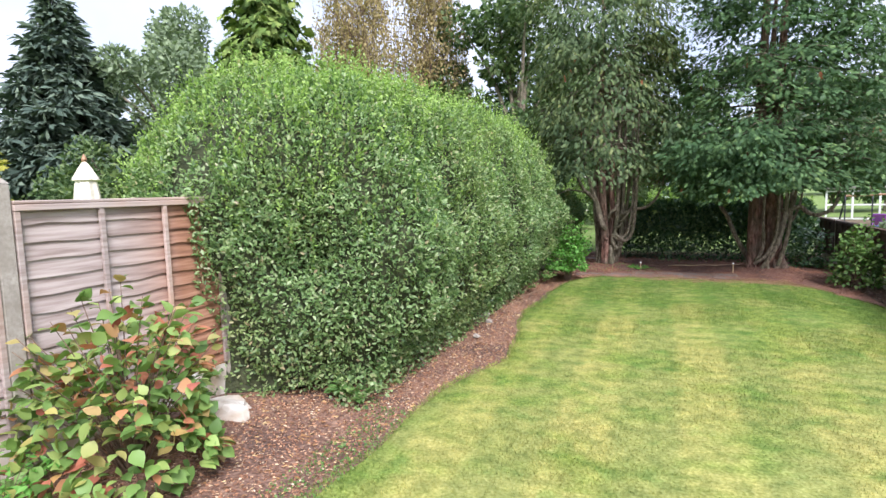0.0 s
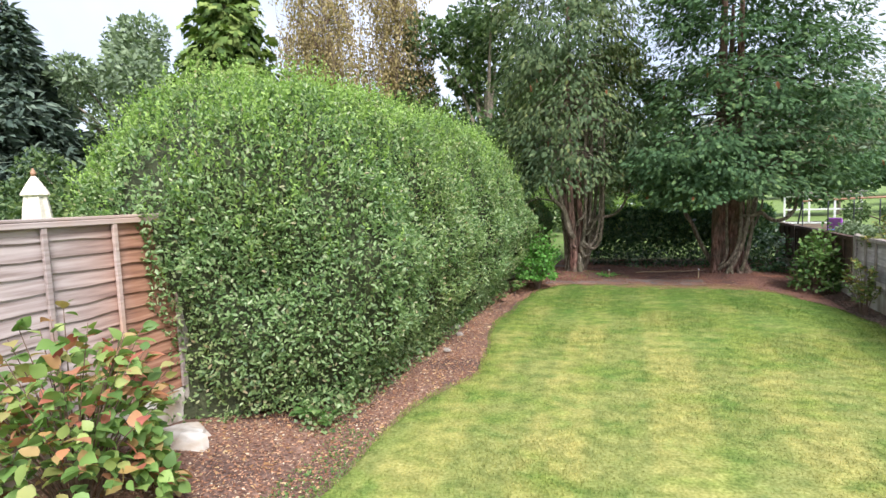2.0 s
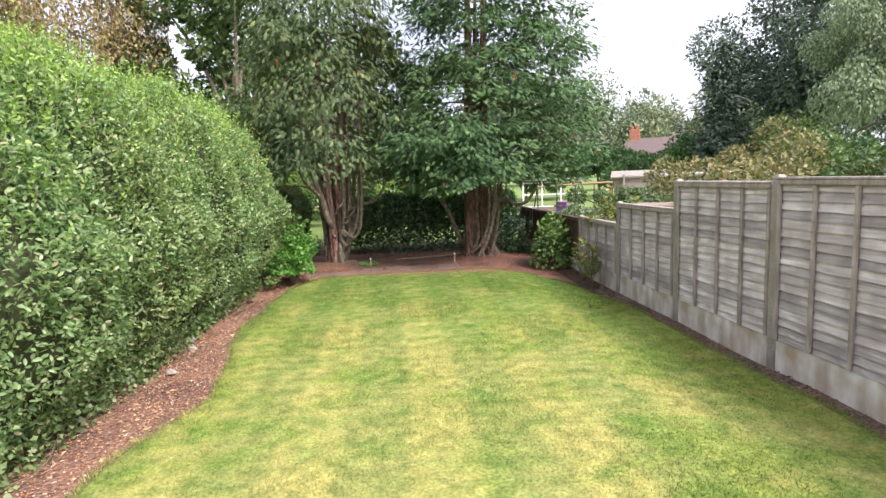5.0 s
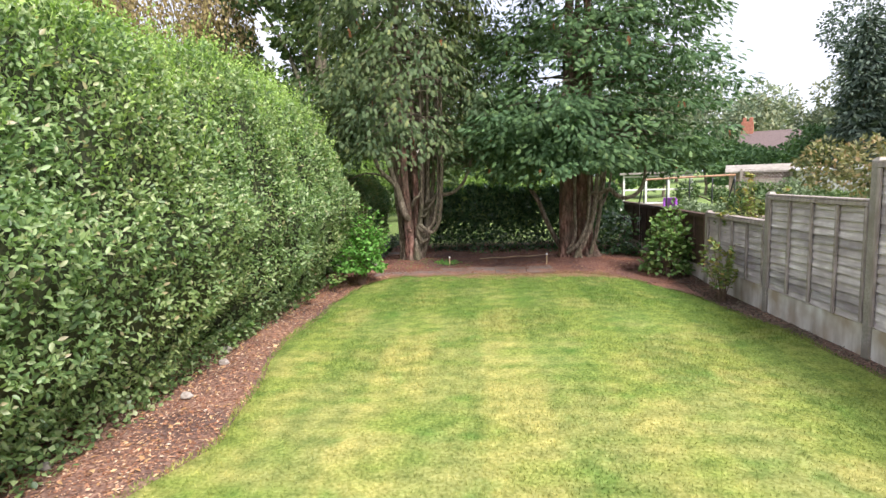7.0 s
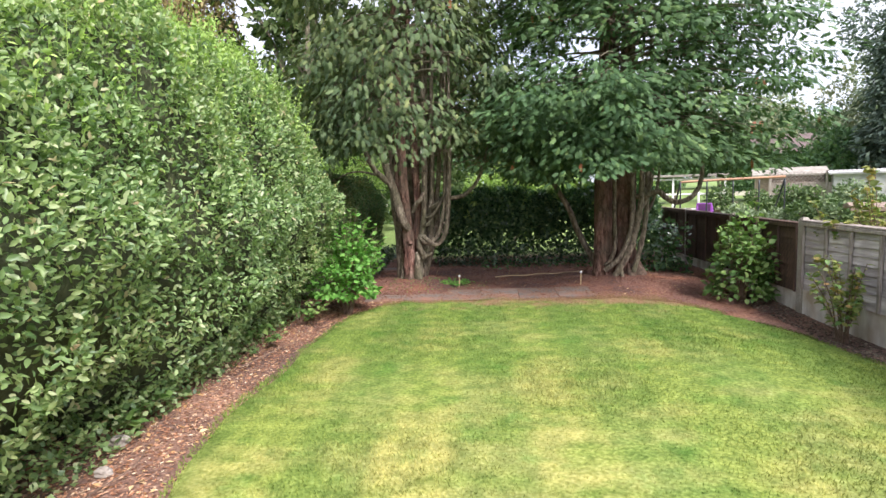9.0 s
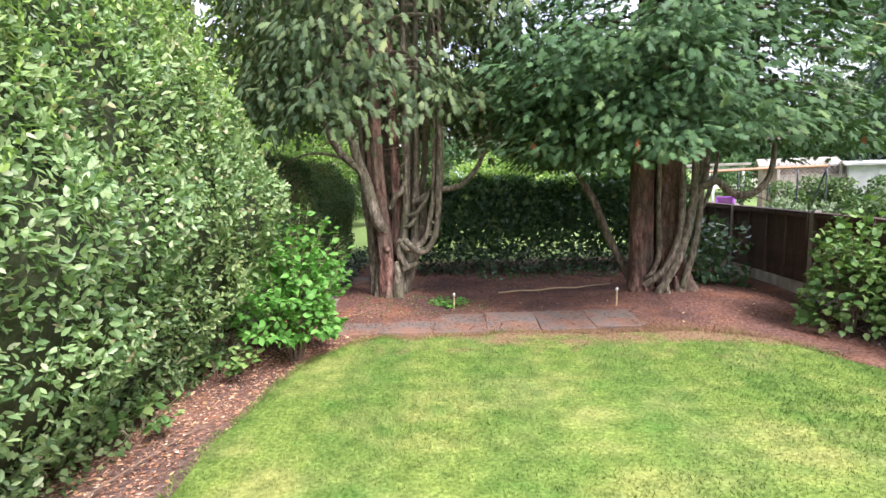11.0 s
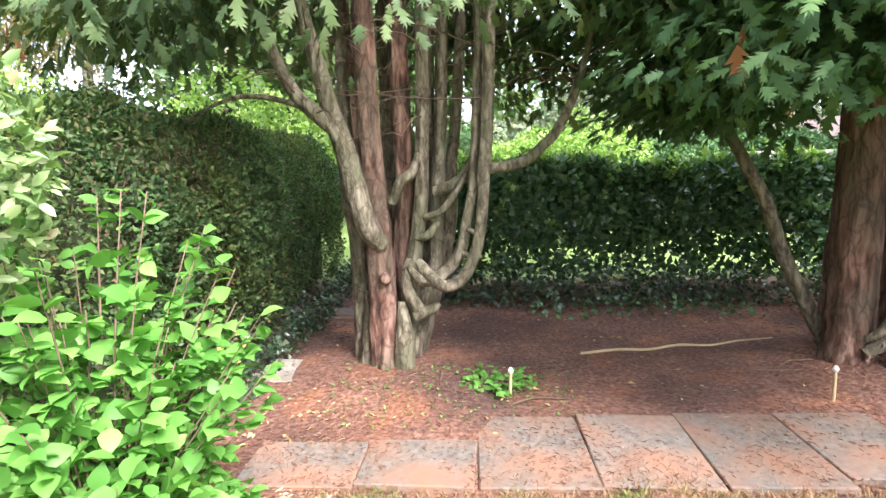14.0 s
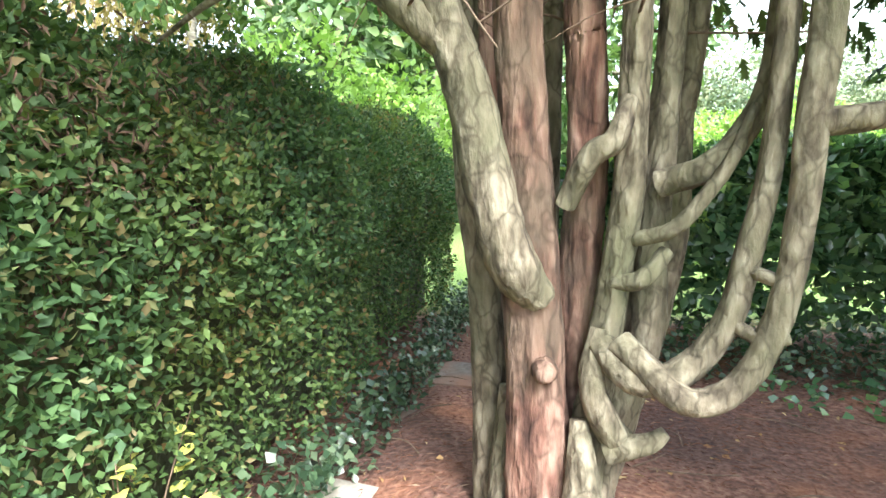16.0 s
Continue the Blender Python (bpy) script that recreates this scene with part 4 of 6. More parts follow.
def many_stemmed_conifer(name, place, stems, limbs, spec, leaf_mat, label, seed, brown=0, boughs=None, flute=0.06):
    """An old garden conifer: a fluted butt, a cluster of stems, bare low limbs, a drooping crown."""
    root = thing(name, place, label, "tree")
    for k, (path, radii, bark) in enumerate(stems):
        piece("stem" if k else "trunk", tube_mesh("stem", path, radii, bark, 30, 0.06, seed + k, flute), root)
    for k, (path, radii, bark) in enumerate(limbs):
        piece("limb", tube_mesh("limb", path, radii, bark, 9, 0.06, seed + 40 + k, 0.04), root)
    p, al, fc, sz, lines = conifer_crown(spec, seed)
    high = p[:, 2] > 1.75 + 0.2 * lump(p, 1.5, seed)
    piece("crown", mesh_of("crown", *scatter(FROND, p[high], al[high], fc[high], sz[high]), leaf_mat), root)
    if boughs:
        p, al, fc, sz, extra = conifer_crown(boughs, seed + 3)
        high = p[:, 2] > 1.62 + 0.15 * lump(p, 1.5, seed)
        p, al, fc, sz = p[high], al[high], fc[high], sz[high]
        piece("low_bough_growth", mesh_of("low_bough_growth", *scatter(FROND, p, al, fc, sz), leaf_mat), root)
        lines = lines + extra
    low = [ln for ln in lines if ln[0, 2] < spec["z0"] + 2.6]
    piece("branching", tubes_mesh("branching", [(ln[:8:2], (0.03, 0.006)) for ln in low], BARK_GREY, 5), root)
    r = np.random.default_rng(seed + 9)
    dead = []
    for k in range(240):
        ln = low[r.integers(len(low))]
        at = ln[r.integers(1, 5)]
        d = r.normal(size=3) * np.array([1, 1, 0.6])
        d /= np.linalg.norm(d)
        ln_ = r.uniform(0.25, 0.6)
        dead.append(([at, at + d * ln_ * 0.5 + np.array([0, 0, -0.04]), at + d * ln_ + np.array([0, 0, -0.1])], (0.0045, 0.0015)))
    for path, radii, bark in (stems + limbs) * 7:
        line = np.array(path)
        u = r.uniform(0, 1)
        z = 1.7 + 1.5 * u
        if line[-1, 2] < z:
            continue
        at = np.array([np.interp(z, line[:, 2], line[:, c]) for c in range(3)])
        az, far = r.uniform(0, 2 * np.pi), r.uniform(0.25, 0.9)
        d = np.array([math.cos(az), math.sin(az), r.uniform(-0.2, 0.5)])
        mid, end = at + d * far * 0.5, at + d * far + np.array([0, 0, r.uniform(-0.25, 0.1)])
        dead.append(([at, mid, end], (0.007, 0.002)))
        for _ in range(3):
            k = r.uniform(0.3, 1.0)
            foot = at + (mid - at) * min(1, 2 * k) + (end - mid) * max(0, 2 * k - 1)
            tip = foot + r.normal(size=3) * 0.13 + d * 0.12
            dead.append(([foot, (foot + tip) / 2 + np.array([0, 0, 0.015]), tip], (0.003, 0.001)))
    tagged(piece("twig_tangle", tubes_mesh("twig_tangle", dead, TWIG, 3), root), kind="stuff")
    if brown:
        edge_pts = np.array([low[r.integers(len(low))][r.integers(6, 9)] for _ in range(brown)]) + r.normal(0, 0.05, (brown, 3))
        al = r.normal(0, 0.3, (brown, 3)) + np.array([0, 0, -1.0])
        withered = mesh_of("withered_spray", *FROND, BROWN_FROND)
        for at, way in zip(edge_pts, al):
            ob = piece("withered_spray", withered, root, "rust-brown dead spray")
            turn = Vector(way).to_track_quat("Y", "Z")
            ob.matrix_basis = Matrix.LocRotScale(Vector(at), turn, Vector((1, 1, 1)) * r.uniform(0.09, 0.16))
    return root


R_, G_ = BARK_RED, BARK_GREY
LEFT_STEMS = [
    ([(0.0, -0.02, -0.1), (0.0, -0.04, 0.24), (-0.01, -0.04, 0.63), (-0.03, -0.04, 1.05), (-0.05, -0.04, 1.44), (-0.07, -0.04, 1.97), (-0.10, 0.0, 4.2), (0, 0.1, 8.5)], (0.175, 0.12, 0.105, 0.096, 0.083, 0.081, 0.07, 0.02), R_),
    ([(0.09, 0.13, -0.1), (0.12, 0.13, 0.33), (0.13, 0.13, 0.96), (0.15, 0.13, 1.32), (0.14, 0.13, 1.67), (0.13, 0.13, 2.0), (0.09, 0.13, 4.6)], (0.14, 0.096, 0.08, 0.075, 0.075, 0.077, 0.04), R_),
    ([(-0.22, 0.16, -0.1), (-0.21, 0.18, 0.43), (-0.21, 0.18, 0.88), (-0.26, 0.18, 1.23), (-0.27, 0.18, 1.57), (-0.27, 0.18, 2.04), (-0.32, 0.2, 4.2)], (0.13, 0.074, 0.066, 0.059, 0.054, 0.049, 0.029), G_),
    ([(0.14, 0.0, -0.1), (0.16, 0.0, 0.3), (0.18, 0.0, 0.53), (0.24, 0.0, 0.96), (0.27, 0.0, 1.21), (0.28, 0.0, 1.54), (0.29, 0.0, 1.95), (0.32, 0.0, 4.2)], (0.13, 0.08, 0.064, 0.057, 0.055, 0.052, 0.05, 0.03), G_),
    ([(0.15, 0.13, -0.1), (0.26, 0.13, 0.36), (0.34, 0.13, 0.69), (0.35, 0.13, 1.01), (0.37, 0.13, 1.25), (0.39, 0.13, 1.54), (0.41, 0.13, 1.98), (0.47, 0.13, 4.2)], (0.14, 0.087, 0.072, 0.068, 0.06, 0.051, 0.048, 0.029), G_),
    ([(0.18, 0.28, -0.1), (0.35, 0.3, 0.44), (0.44, 0.3, 0.99), (0.46, 0.3, 1.42), (0.51, 0.3, 1.89), (0.66, 0.3, 4.2)], (0.12, 0.062, 0.062, 0.049, 0.044, 0.026), G_),
    ([(-0.14, 0.3, -0.1), (-0.17, 0.33, 0.52), (-0.2, 0.33, 1.07), (-0.22, 0.33, 1.59), (-0.26, 0.33, 2.08), (-0.36, 0.33, 4.2)], (0.12, 0.068, 0.063, 0.063, 0.058, 0.035), R_),
    ([(0.01, 0.34, -0.1), (-0.01, 0.36, 0.79), (0.0, 0.36, 1.33), (0.01, 0.36, 1.83), (0.0, 0.36, 2.08), (-0.05, 0.36, 4.2)], (0.12, 0.069, 0.063, 0.058, 0.053, 0.032), G_),
    ([(0.27, 0.22, 0.3), (0.3, 0.24, 1.0), (0.31, 0.24, 1.6), (0.33, 0.24, 2.4), (0.36, 0.2, 4.0)], (0.05, 0.05, 0.045, 0.04, 0.02), G_),
    # buttress roots
    ([(0.21, -0.13, -0.08), (0.19, -0.13, 0.1), (0.16, -0.12, 0.3), (0.13, -0.1, 0.5)], (0.12, 0.085, 0.065, 0.03), G_),
    ([(-0.20, -0.02, -0.08), (-0.17, 0.0, 0.1), (-0.13, 0.02, 0.3), (-0.11, 0.02, 0.55)], (0.10, 0.07, 0.05, 0.025), G_),
    ([(0.02, -0.19, -0.08), (0.02, -0.15, 0.06), (0.01, -0.11, 0.22)], (0.09, 0.065, 0.03), R_),
]
LEFT_LIMBS = [
    ([(0.01, -0.10, 0.88), (-0.06, -0.15, 0.98), (-0.12, -0.16, 1.16), (-0.19, -0.16, 1.48), (-0.25, -0.16, 1.66), (-0.33, -0.16, 1.95), (-0.48, -0.14, 2.6), (-0.60, -0.1, 3.8)], (0.058, 0.078, 0.077, 0.072, 0.066, 0.055, 0.045, 0.025), G_),
    ([(-0.25, -0.16, 1.62), (-0.38, -0.2, 1.74), (-0.48, -0.2, 1.84), (-0.58, -0.2, 2.02), (-0.75, -0.2, 2.5), (-0.85, -0.15, 3.2)], (0.05, 0.05, 0.045, 0.04, 0.03, 0.02), G_),
    ([(-0.42, -0.2, 1.76), (-0.61, -0.22, 1.82), (-0.81, -0.22, 1.84), (-0.98, -0.22, 1.80), (-1.2, -0.2, 1.70)], (0.019, 0.018, 0.016, 0.012, 0.006), G_),
    ([(0.19, -0.08, 0.74), (0.26, -0.15, 0.67), (0.35, -0.17, 0.66), (0.45, -0.16, 0.73), (0.53, -0.16, 0.86), (0.57, -0.16, 1.05), (0.61, -0.16, 1.27), (0.63, -0.16, 1.6), (0.65, -0.16, 2.2), (0.69, -0.14, 3.6)], (0.042, 0.046, 0.046, 0.042, 0.038, 0.036, 0.032, 0.03, 0.027, 0.015), G_),
    ([(0.24, -0.12, 0.76), (0.39, -0.22, 0.64), (0.49, -0.22, 0.64), (0.58, -0.22, 0.74), (0.64, -0.22, 0.92), (0.67, -0.22, 1.16), (0.68, -0.22, 1.39), (0.70, -0.22, 1.63), (0.72, -0.22, 2.2), (0.75, -0.2, 3.6)], (0.041, 0.041, 0.039, 0.037, 0.037, 0.036, 0.040, 0.040, 0.034, 0.018), G_),
    ([(0.68, -0.22, 1.37), (0.80, -0.22, 1.38), (0.93, -0.22, 1.41), (1.04, -0.22, 1.5), (1.14, -0.22, 1.61), (1.25, -0.22, 1.86), (1.36, -0.2, 2.3)], (0.037, 0.035, 0.034, 0.033, 0.031, 0.026, 0.012), G_),
    ([(0.36, 0.04, 1.22), (0.49, -0.02, 1.27), (0.58, -0.02, 1.37), (0.64, -0.02, 1.52), (0.66, -0.02, 1.8), (0.74, 0.0, 2.8)], (0.041, 0.041, 0.036, 0.032, 0.027, 0.014), G_),
    ([(0.27, -0.02, 1.05), (0.39, -0.07, 1.09), (0.47, -0.07, 1.18), (0.54, -0.07, 1.29), (0.60, -0.05, 1.44)], (0.024, 0.024, 0.022, 0.02, 0.013), G_),
    ([(0.08, -0.08, 1.16), (0.15, -0.12, 1.3), (0.22, -0.11, 1.35), (0.26, -0.06, 1.47)], (0.033, 0.037, 0.036, 0.026), G_),
    ([(0.23, -0.03, 0.92), (0.31, -0.07, 0.94), (0.38, -0.03, 1.02)], (0.026, 0.030, 0.024), G_),
    ([(0.56, -0.17, 0.99), (0.62, -0.21, 0.97), (0.67, -0.22, 0.95)], (0.019, 0.019, 0.015), G_),
    ([(0.53, -0.17, 0.84), (0.60, -0.21, 0.81), (0.66, -0.22, 0.82)], (0.019, 0.022, 0.016), G_),
    ([(0.27, -0.06, 0.40), (0.20, -0.11, 0.52), (0.165, -0.10, 0.64), (0.19, -0.06, 0.78)], (0.050, 0.046, 0.042, 0.030), G_),
    ([(0.22, -0.08, 0.40), (0.33, -0.12, 0.45), (0.38, -0.12, 0.49)], (0.046, 0.033, 0.019), G_),
    ([(0.02, -0.10, 0.66), (0.03, -0.16, 0.665), (0.035, -0.175, 0.67)], (0.045, 0.036, 0.018), R_),
]
LEFT_STEMS = [([(x * (0.72 if z < 0.2 else 0.9 if z < 0.5 else 1.0), y * (0.8 if z < 0.2 else 1.0), z) for x, y, z in path], [r * (0.66 if k == 0 else 0.86) for k, r in enumerate(radii)], bark) for path, radii, bark in LEFT_STEMS]
LEFT_CROWN = dict(z0=2.6, z1=9.2, branches=210, profile=[(0, 1.7), (0.12, 2.05), (0.35, 2.0), (0.7, 1.6), (1, 0.3)], sprays=74, size=(0.068, 0.13), lift=0.34, droop=0.74, hang=1.2, bare=0.45, clumps=6, puff=0.15, low=1.15, spread=0.2)
many_stemmed_conifer("cypress_tree", (-1.2, 13.84, 0.03), LEFT_STEMS, LEFT_LIMBS, LEFT_CROWN, CYPRESS_DULL, "old many-stemmed cypress with drooping green sprays", 11, brown=26)

RIGHT_STEMS = [
    ([(-0.34, 0.05, -0.1), (-0.33, 0.05, 0.3), (-0.33, 0.06, 1.3), (-0.30, 0.08, 2.6), (-0.15, 0.1, 9.0)], (0.19, 0.15, 0.14, 0.125, 0.02), R_),
    ([(0.04, 0.10, -0.1), (0.04, 0.10, 0.4), (0.04, 0.10, 1.4), (0.06, 0.1, 2.6), (0.15, 0.15, 6.5)], (0.22, 0.175, 0.165, 0.145, 0.03), R_),
    ([(-0.15, 0.36, -0.1), (-0.15, 0.36, 1.0), (-0.1, 0.38, 2.6), (0, 0.4, 6)], (0.2, 0.14, 0.12, 0.03), R_),
    # torn, flaring foot
    ([(0.24, -0.12, -0.1), (0.20, -0.10, 0.06), (0.15, -0.05, 0.28), (0.12, 0.0, 0.6)], (0.17, 0.12, 0.085, 0.03), R_),
    ([(0.08, -0.22, -0.1), (0.08, -0.17, 0.05), (0.06, -0.10, 0.22)], (0.10, 0.07, 0.03), R_),
    # sinuous grey stems that wind up the front
    ([(-0.34, -0.10, 0.20), (-0.26, -0.18, 0.30), (-0.19, -0.20, 0.55), (-0.20, -0.18, 1.05), (-0.18, -0.14, 1.7), (-0.12, -0.05, 2.7)], (0.026, 0.032, 0.032, 0.030, 0.028, 0.015), G_),
    ([(-0.34, -0.14, 0.12), (-0.14, -0.22, 0.32), (0.0, -0.22, 0.60), (0.07, -0.20, 0.9), (0.09, -0.16, 1.6), (0.12, -0.05, 2.8)], (0.04, 0.046, 0.044, 0.04, 0.036, 0.018), G_),
    ([(-0.20, -0.22, 0.04), (0.0, -0.26, 0.42), (0.16, -0.22, 0.92), (0.23, -0.18, 1.5), (0.26, -0.08, 2.6)], (0.045, 0.052, 0.047, 0.042, 0.02), G_),
    ([(0.10, -0.20, 0.10), (0.22, -0.20, 0.55), (0.31, -0.16, 1.1), (0.34, -0.10, 1.8), (0.4, 0.0, 2.9)], (0.04, 0.04, 0.038, 0.034, 0.018), G_),
]
RIGHT_LIMBS = [
    ([(0.10, -0.14, 1.30), (0.30, -0.2, 1.32), (0.47, -0.22, 1.38), (0.60, -0.22, 1.27), (0.78, -0.22, 1.20), (1.02, -0.2, 1.30), (1.16, -0.16, 1.58), (1.20, -0.1, 2.2)], (0.045, 0.045, 0.043, 0.042, 0.040, 0.037, 0.032, 0.015), G_),
    ([(0.16, -0.12, 1.0), (0.27, -0.18, 1.2), (0.36, -0.18, 1.45), (0.42, -0.1, 1.8), (0.5, 0, 2.4)], (0.036, 0.034, 0.032, 0.028, 0.012), G_),
    ([(0.20, -0.14, 0.92), (0.36, -0.14, 1.10), (0.50, -0.12, 1.5), (0.56, -0.05, 2.1)], (0.026, 0.026, 0.023, 0.012), G_),
    ([(-0.28, 0.24, -0.05), (-0.38, 0.25, 0.12), (-0.69, 0.24, 0.71), (-0.85, 0.24, 1.12), (-1.01, 0.24, 1.40), (-1.18, 0.25, 1.73), (-1.32, 0.3, 2.2)], (0.07, 0.056, 0.05, 0.046, 0.042, 0.034, 0.015), G_),
    ([(-0.1, -0.22, 0.14), (-0.09, -0.25, 0.05), (-0.07, -0.27, -0.03)], (0.03, 0.03, 0.025), G_),
]
RIGHT_CROWN = dict(z0=2.0, z1=10.0, branches=300, profile=[(0, 2.0), (0.1, 2.35), (0.3, 2.2), (0.6, 1.9), (0.85, 1.1), (1, 0.2)], sprays=86, size=(0.068, 0.13), lift=0.22, droop=0.40, hang=0.34, bare=0.36, clumps=4.5, puff=0.14, flat=0.34, low=1.2, spread=0.2, skew=0.12, skew_az=-0.9)
RIGHT_BOUGHS = dict(z0=1.85, z1=3.1, branches=72, profile=[(0, 2.0), (1, 2.5)], sprays=76, size=(0.068, 0.13), lift=0.12, droop=0.28, hang=0.5, bare=0.45, spread=0.22, clumps=5, puff=0.14, flat=0.36, az=(2.0, 4.5))
many_stemmed_conifer("cypress_tree", (2.33, 13.9, 0.02), RIGHT_STEMS, RIGHT_LIMBS, RIGHT_CROWN, CYPRESS, "broad old cypress with red fibrous trunks", 23, brown=30, boughs=RIGHT_BOUGHS, flute=0.03)


# ---------------------------------------------------------------- beyond the garden
def polar(bearing, distance):
    """A place by its bearing, clockwise from straight down the garden, seen from the house end."""
    return (distance * math.sin(radians(bearing)), distance * math.cos(radians(bearing)), 0)


conifer("spruce_tree", polar(-55.2, 28), dict(z0=0.6, z1=10.4, branches=360, profile=[(0, 3.8), (0.4, 2.7), (0.75, 1.25), (1, 0.1)], sprays=34, size=(0.35, 0.6), lift=0.05, droop=0.25, hang=0.4, bare=0.15, spread=0.2, trunk=0.2, every=6), SPRUCE, "tall dark blue-green spruce beyond boundary fence", seed=31, template=NEEDLE_TUFT)
conifer("golden_conifer", polar(-64.6, 17), dict(z0=0.2, z1=5.0, branches=240, profile=[(0, 1.35), (0.5, 1.25), (0.8, 0.8), (1, 0.2)], sprays=15, size=(0.2, 0.36), lift=0.5, droop=0.25, hang=-0.6, bare=0.3, spread=0.25, trunk=0.1, every=8), GOLDEN, "rounded golden-yellow conifer beyond boundary fence", seed=32, template=FAR_FROND)
conifer("lime_conifer", polar(-38.2, 20), dict(z0=0.8, z1=9.8, branches=260, profile=[(0, 2.3), (0.5, 1.9), (0.8, 1.0), (1, 0.1)], sprays=22, size=(0.28, 0.48), lift=0.15, droop=0.4, hang=0.7, bare=0.3, spread=0.22, trunk=0.18, every=8), LIME_CONIFER, "yellow-green conifer rising behind privet hedge", seed=33, template=FAR_FROND)


def blob_cloud(centre, spread, count, radius, seed):
    r = np.random.default_rng(seed)
    return [(centre[0] + r.normal() * spread[0], centre[1] + r.normal() * spread[1], max(radius * 0.9, centre[2] + r.normal() * spread[2]), radius * r.uniform(0.6, 1.15)) for _ in range(count)]


broadleaf("broadleaf_tree", polar(-46.2, 30), blob_cloud((0, 0, 6.2), (1.8, 1.4, 2.0), 30, 1.2, 3), 24000, (0.2, 0.34), PALE_LEAF, "grey-green broadleaf tree beyond boundary fence", trunk=(6.5, 0.2), seed=41)
broadleaf("garden_shrub", polar(-51.0, 20), blob_cloud((0, 0, 2.0), (2.0, 1.0, 0.8), 10, 1.1, 4), 9000, (0.12, 0.22), BROADLEAF, "leafy green shrub beyond boundary fence", "shrub", seed=42, trunk=(1.2, 0.05))
broadleaf("garden_shrub", polar(-60.0, 22), blob_cloud((0, 0, 1.4), (3.0, 1.0, 0.5), 10, 0.9, 5), 7000, (0.12, 0.22), BROADLEAF, "low green shrub beyond boundary fence", "shrub", seed=43, trunk=(1.2, 0.05))
broadleaf("dark_broadleaf_tree", polar(-13.5, 24), blob_cloud((0, 0, 6.2), (1.9, 1.5, 2.6), 22, 1.35, 6), 16000, (0.20, 0.34), BROADLEAF, "dark green broadleaf tree behind the hedge", trunk=(6.5, 0.24), seed=44)
broadleaf("dark_broadleaf_tree", polar(-4.0, 30), blob_cloud((0, 0, 6.2), (2.4, 1.5, 2.8), 22, 1.5, 7), 13000, (0.24, 0.38), BROADLEAF, "dark green broadleaf tree behind the conifers", trunk=(6.5, 0.24), seed=45)


def birch(place, seed, height, spread, label):
    """A birch: pale leaning stem, rising limbs, long hanging curtains of small autumn leaves."""
    root = thing("birch_tree", place, label, "tree", "birches beyond the hedge")
    r = np.random.default_rng(seed)
    piece("trunk", tube_mesh("trunk", [(0, 0, -0.05), (0.15, 0, height * 0.4), (0.05, 0.1, height * 0.95)], (0.16, 0.11, 0.02), BARK_BIRCH, 9, 0.08, seed), root)
    tubes, places, along = [], [], []
    for k in range(56):
        z = height * r.uniform(0.35, 0.95)
        az = r.uniform(0, 2 * np.pi)
        reach = spread * r.uniform(0.5, 1.0) * (1.25 - z / height * 0.7)
        d = np.array([math.cos(az), math.sin(az), 0])
        tip = d * reach + np.array([0, 0, z + reach * 0.7])
        tubes.append(([np.array([0.08, 0.05, z]), d * reach * 0.5 + np.array([0, 0, z + reach * 0.55]), tip], (0.04, 0.012)))
        for _ in range(9):
            q = d * reach * r.uniform(0.4, 1.1) + np.array([r.normal() * 0.35, r.normal() * 0.35, z + reach * r.uniform(0.45, 0.7)])
            drop = r.uniform(1.0, 3.2)
            end = q + np.array([r.normal() * 0.2, r.normal() * 0.2, -drop])
            tubes.append(([q, (q + end) / 2 + d * 0.1, end], (0.008, 0.004)))
            m = int(13 * drop)
            t = r.random(m)[:, None]
            places.append(q + (end - q) * t + r.normal(0, 0.09, (m, 3)))
            along.append(r.normal(0, 0.5, (m, 3)) + np.array([0, 0, -1.0]))
    p, al = np.concatenate(places), np.concatenate(along)
    piece("branching", tubes_mesh("branching", tubes, TWIG, 3), root)
    piece("crown", mesh_of("crown", *scatter(SIMPLE_LEAF, p, al, r.normal(size=p.shape), r.uniform(0.10, 0.19, len(p))), BIRCH_LEAF), root)


birch(polar(-29.5, 25), 51, 12.5, 2.6, "tall birch with hanging brown autumn twigs")
birch(polar(-22.5, 25.5), 52, 12.0, 2.4, "slender birch with thinning brown autumn leaves")

# sunlit growth beyond the clipped hedge and the laurel
broadleaf("garden_shrub", (-4.7, 18.0, 0), blob_cloud((0, 0, 1.7), (1.3, 1.0, 0.5), 13, 0.75, 15), 12000, (0.06, 0.12), NEW_SHOOT, "fresh yellow-green shrub beyond the clipped hedge", "shrub", seed=46, trunk=(1.0, 0.06))
broadleaf("garden_shrub", (1.0, 20.6, 0), blob_cloud((0, 0, 1.4), (0.6, 0.5, 0.35), 9, 0.6, 16), 7000, (0.06, 0.11), NEW_SHOOT, "pale yellow-green shrub behind the laurel hedge", "shrub", seed=47, trunk=(0.8, 0.05))

# beyond the grey fence
for k, (x, y, top, mat) in enumerate(((6.3, 17.0, 0.95, PALE_LEAF), (7.9, 16.6, 1.1, BROADLEAF), (9.4, 18.6, 1.3, PALE_LEAF), (8.6, 21.5, 1.25, BROADLEAF), (11.2, 20.5, 1.4, BROADLEAF), (10.2, 15.0, 1.2, PALE_LEAF), (12.5, 17.0, 1.5, BROADLEAF))):
    broadleaf("garden_shrub", (x, y, 0), blob_cloud((0, 0, top * 0.55), (0.6, 0.6, 0.2), 8, 0.42, 120 + k), 5200, (0.07, 0.13), mat, "low leafy shrub in the neighbouring garden", "shrub", seed=130 + k, trunk=(0.5, 0.04))
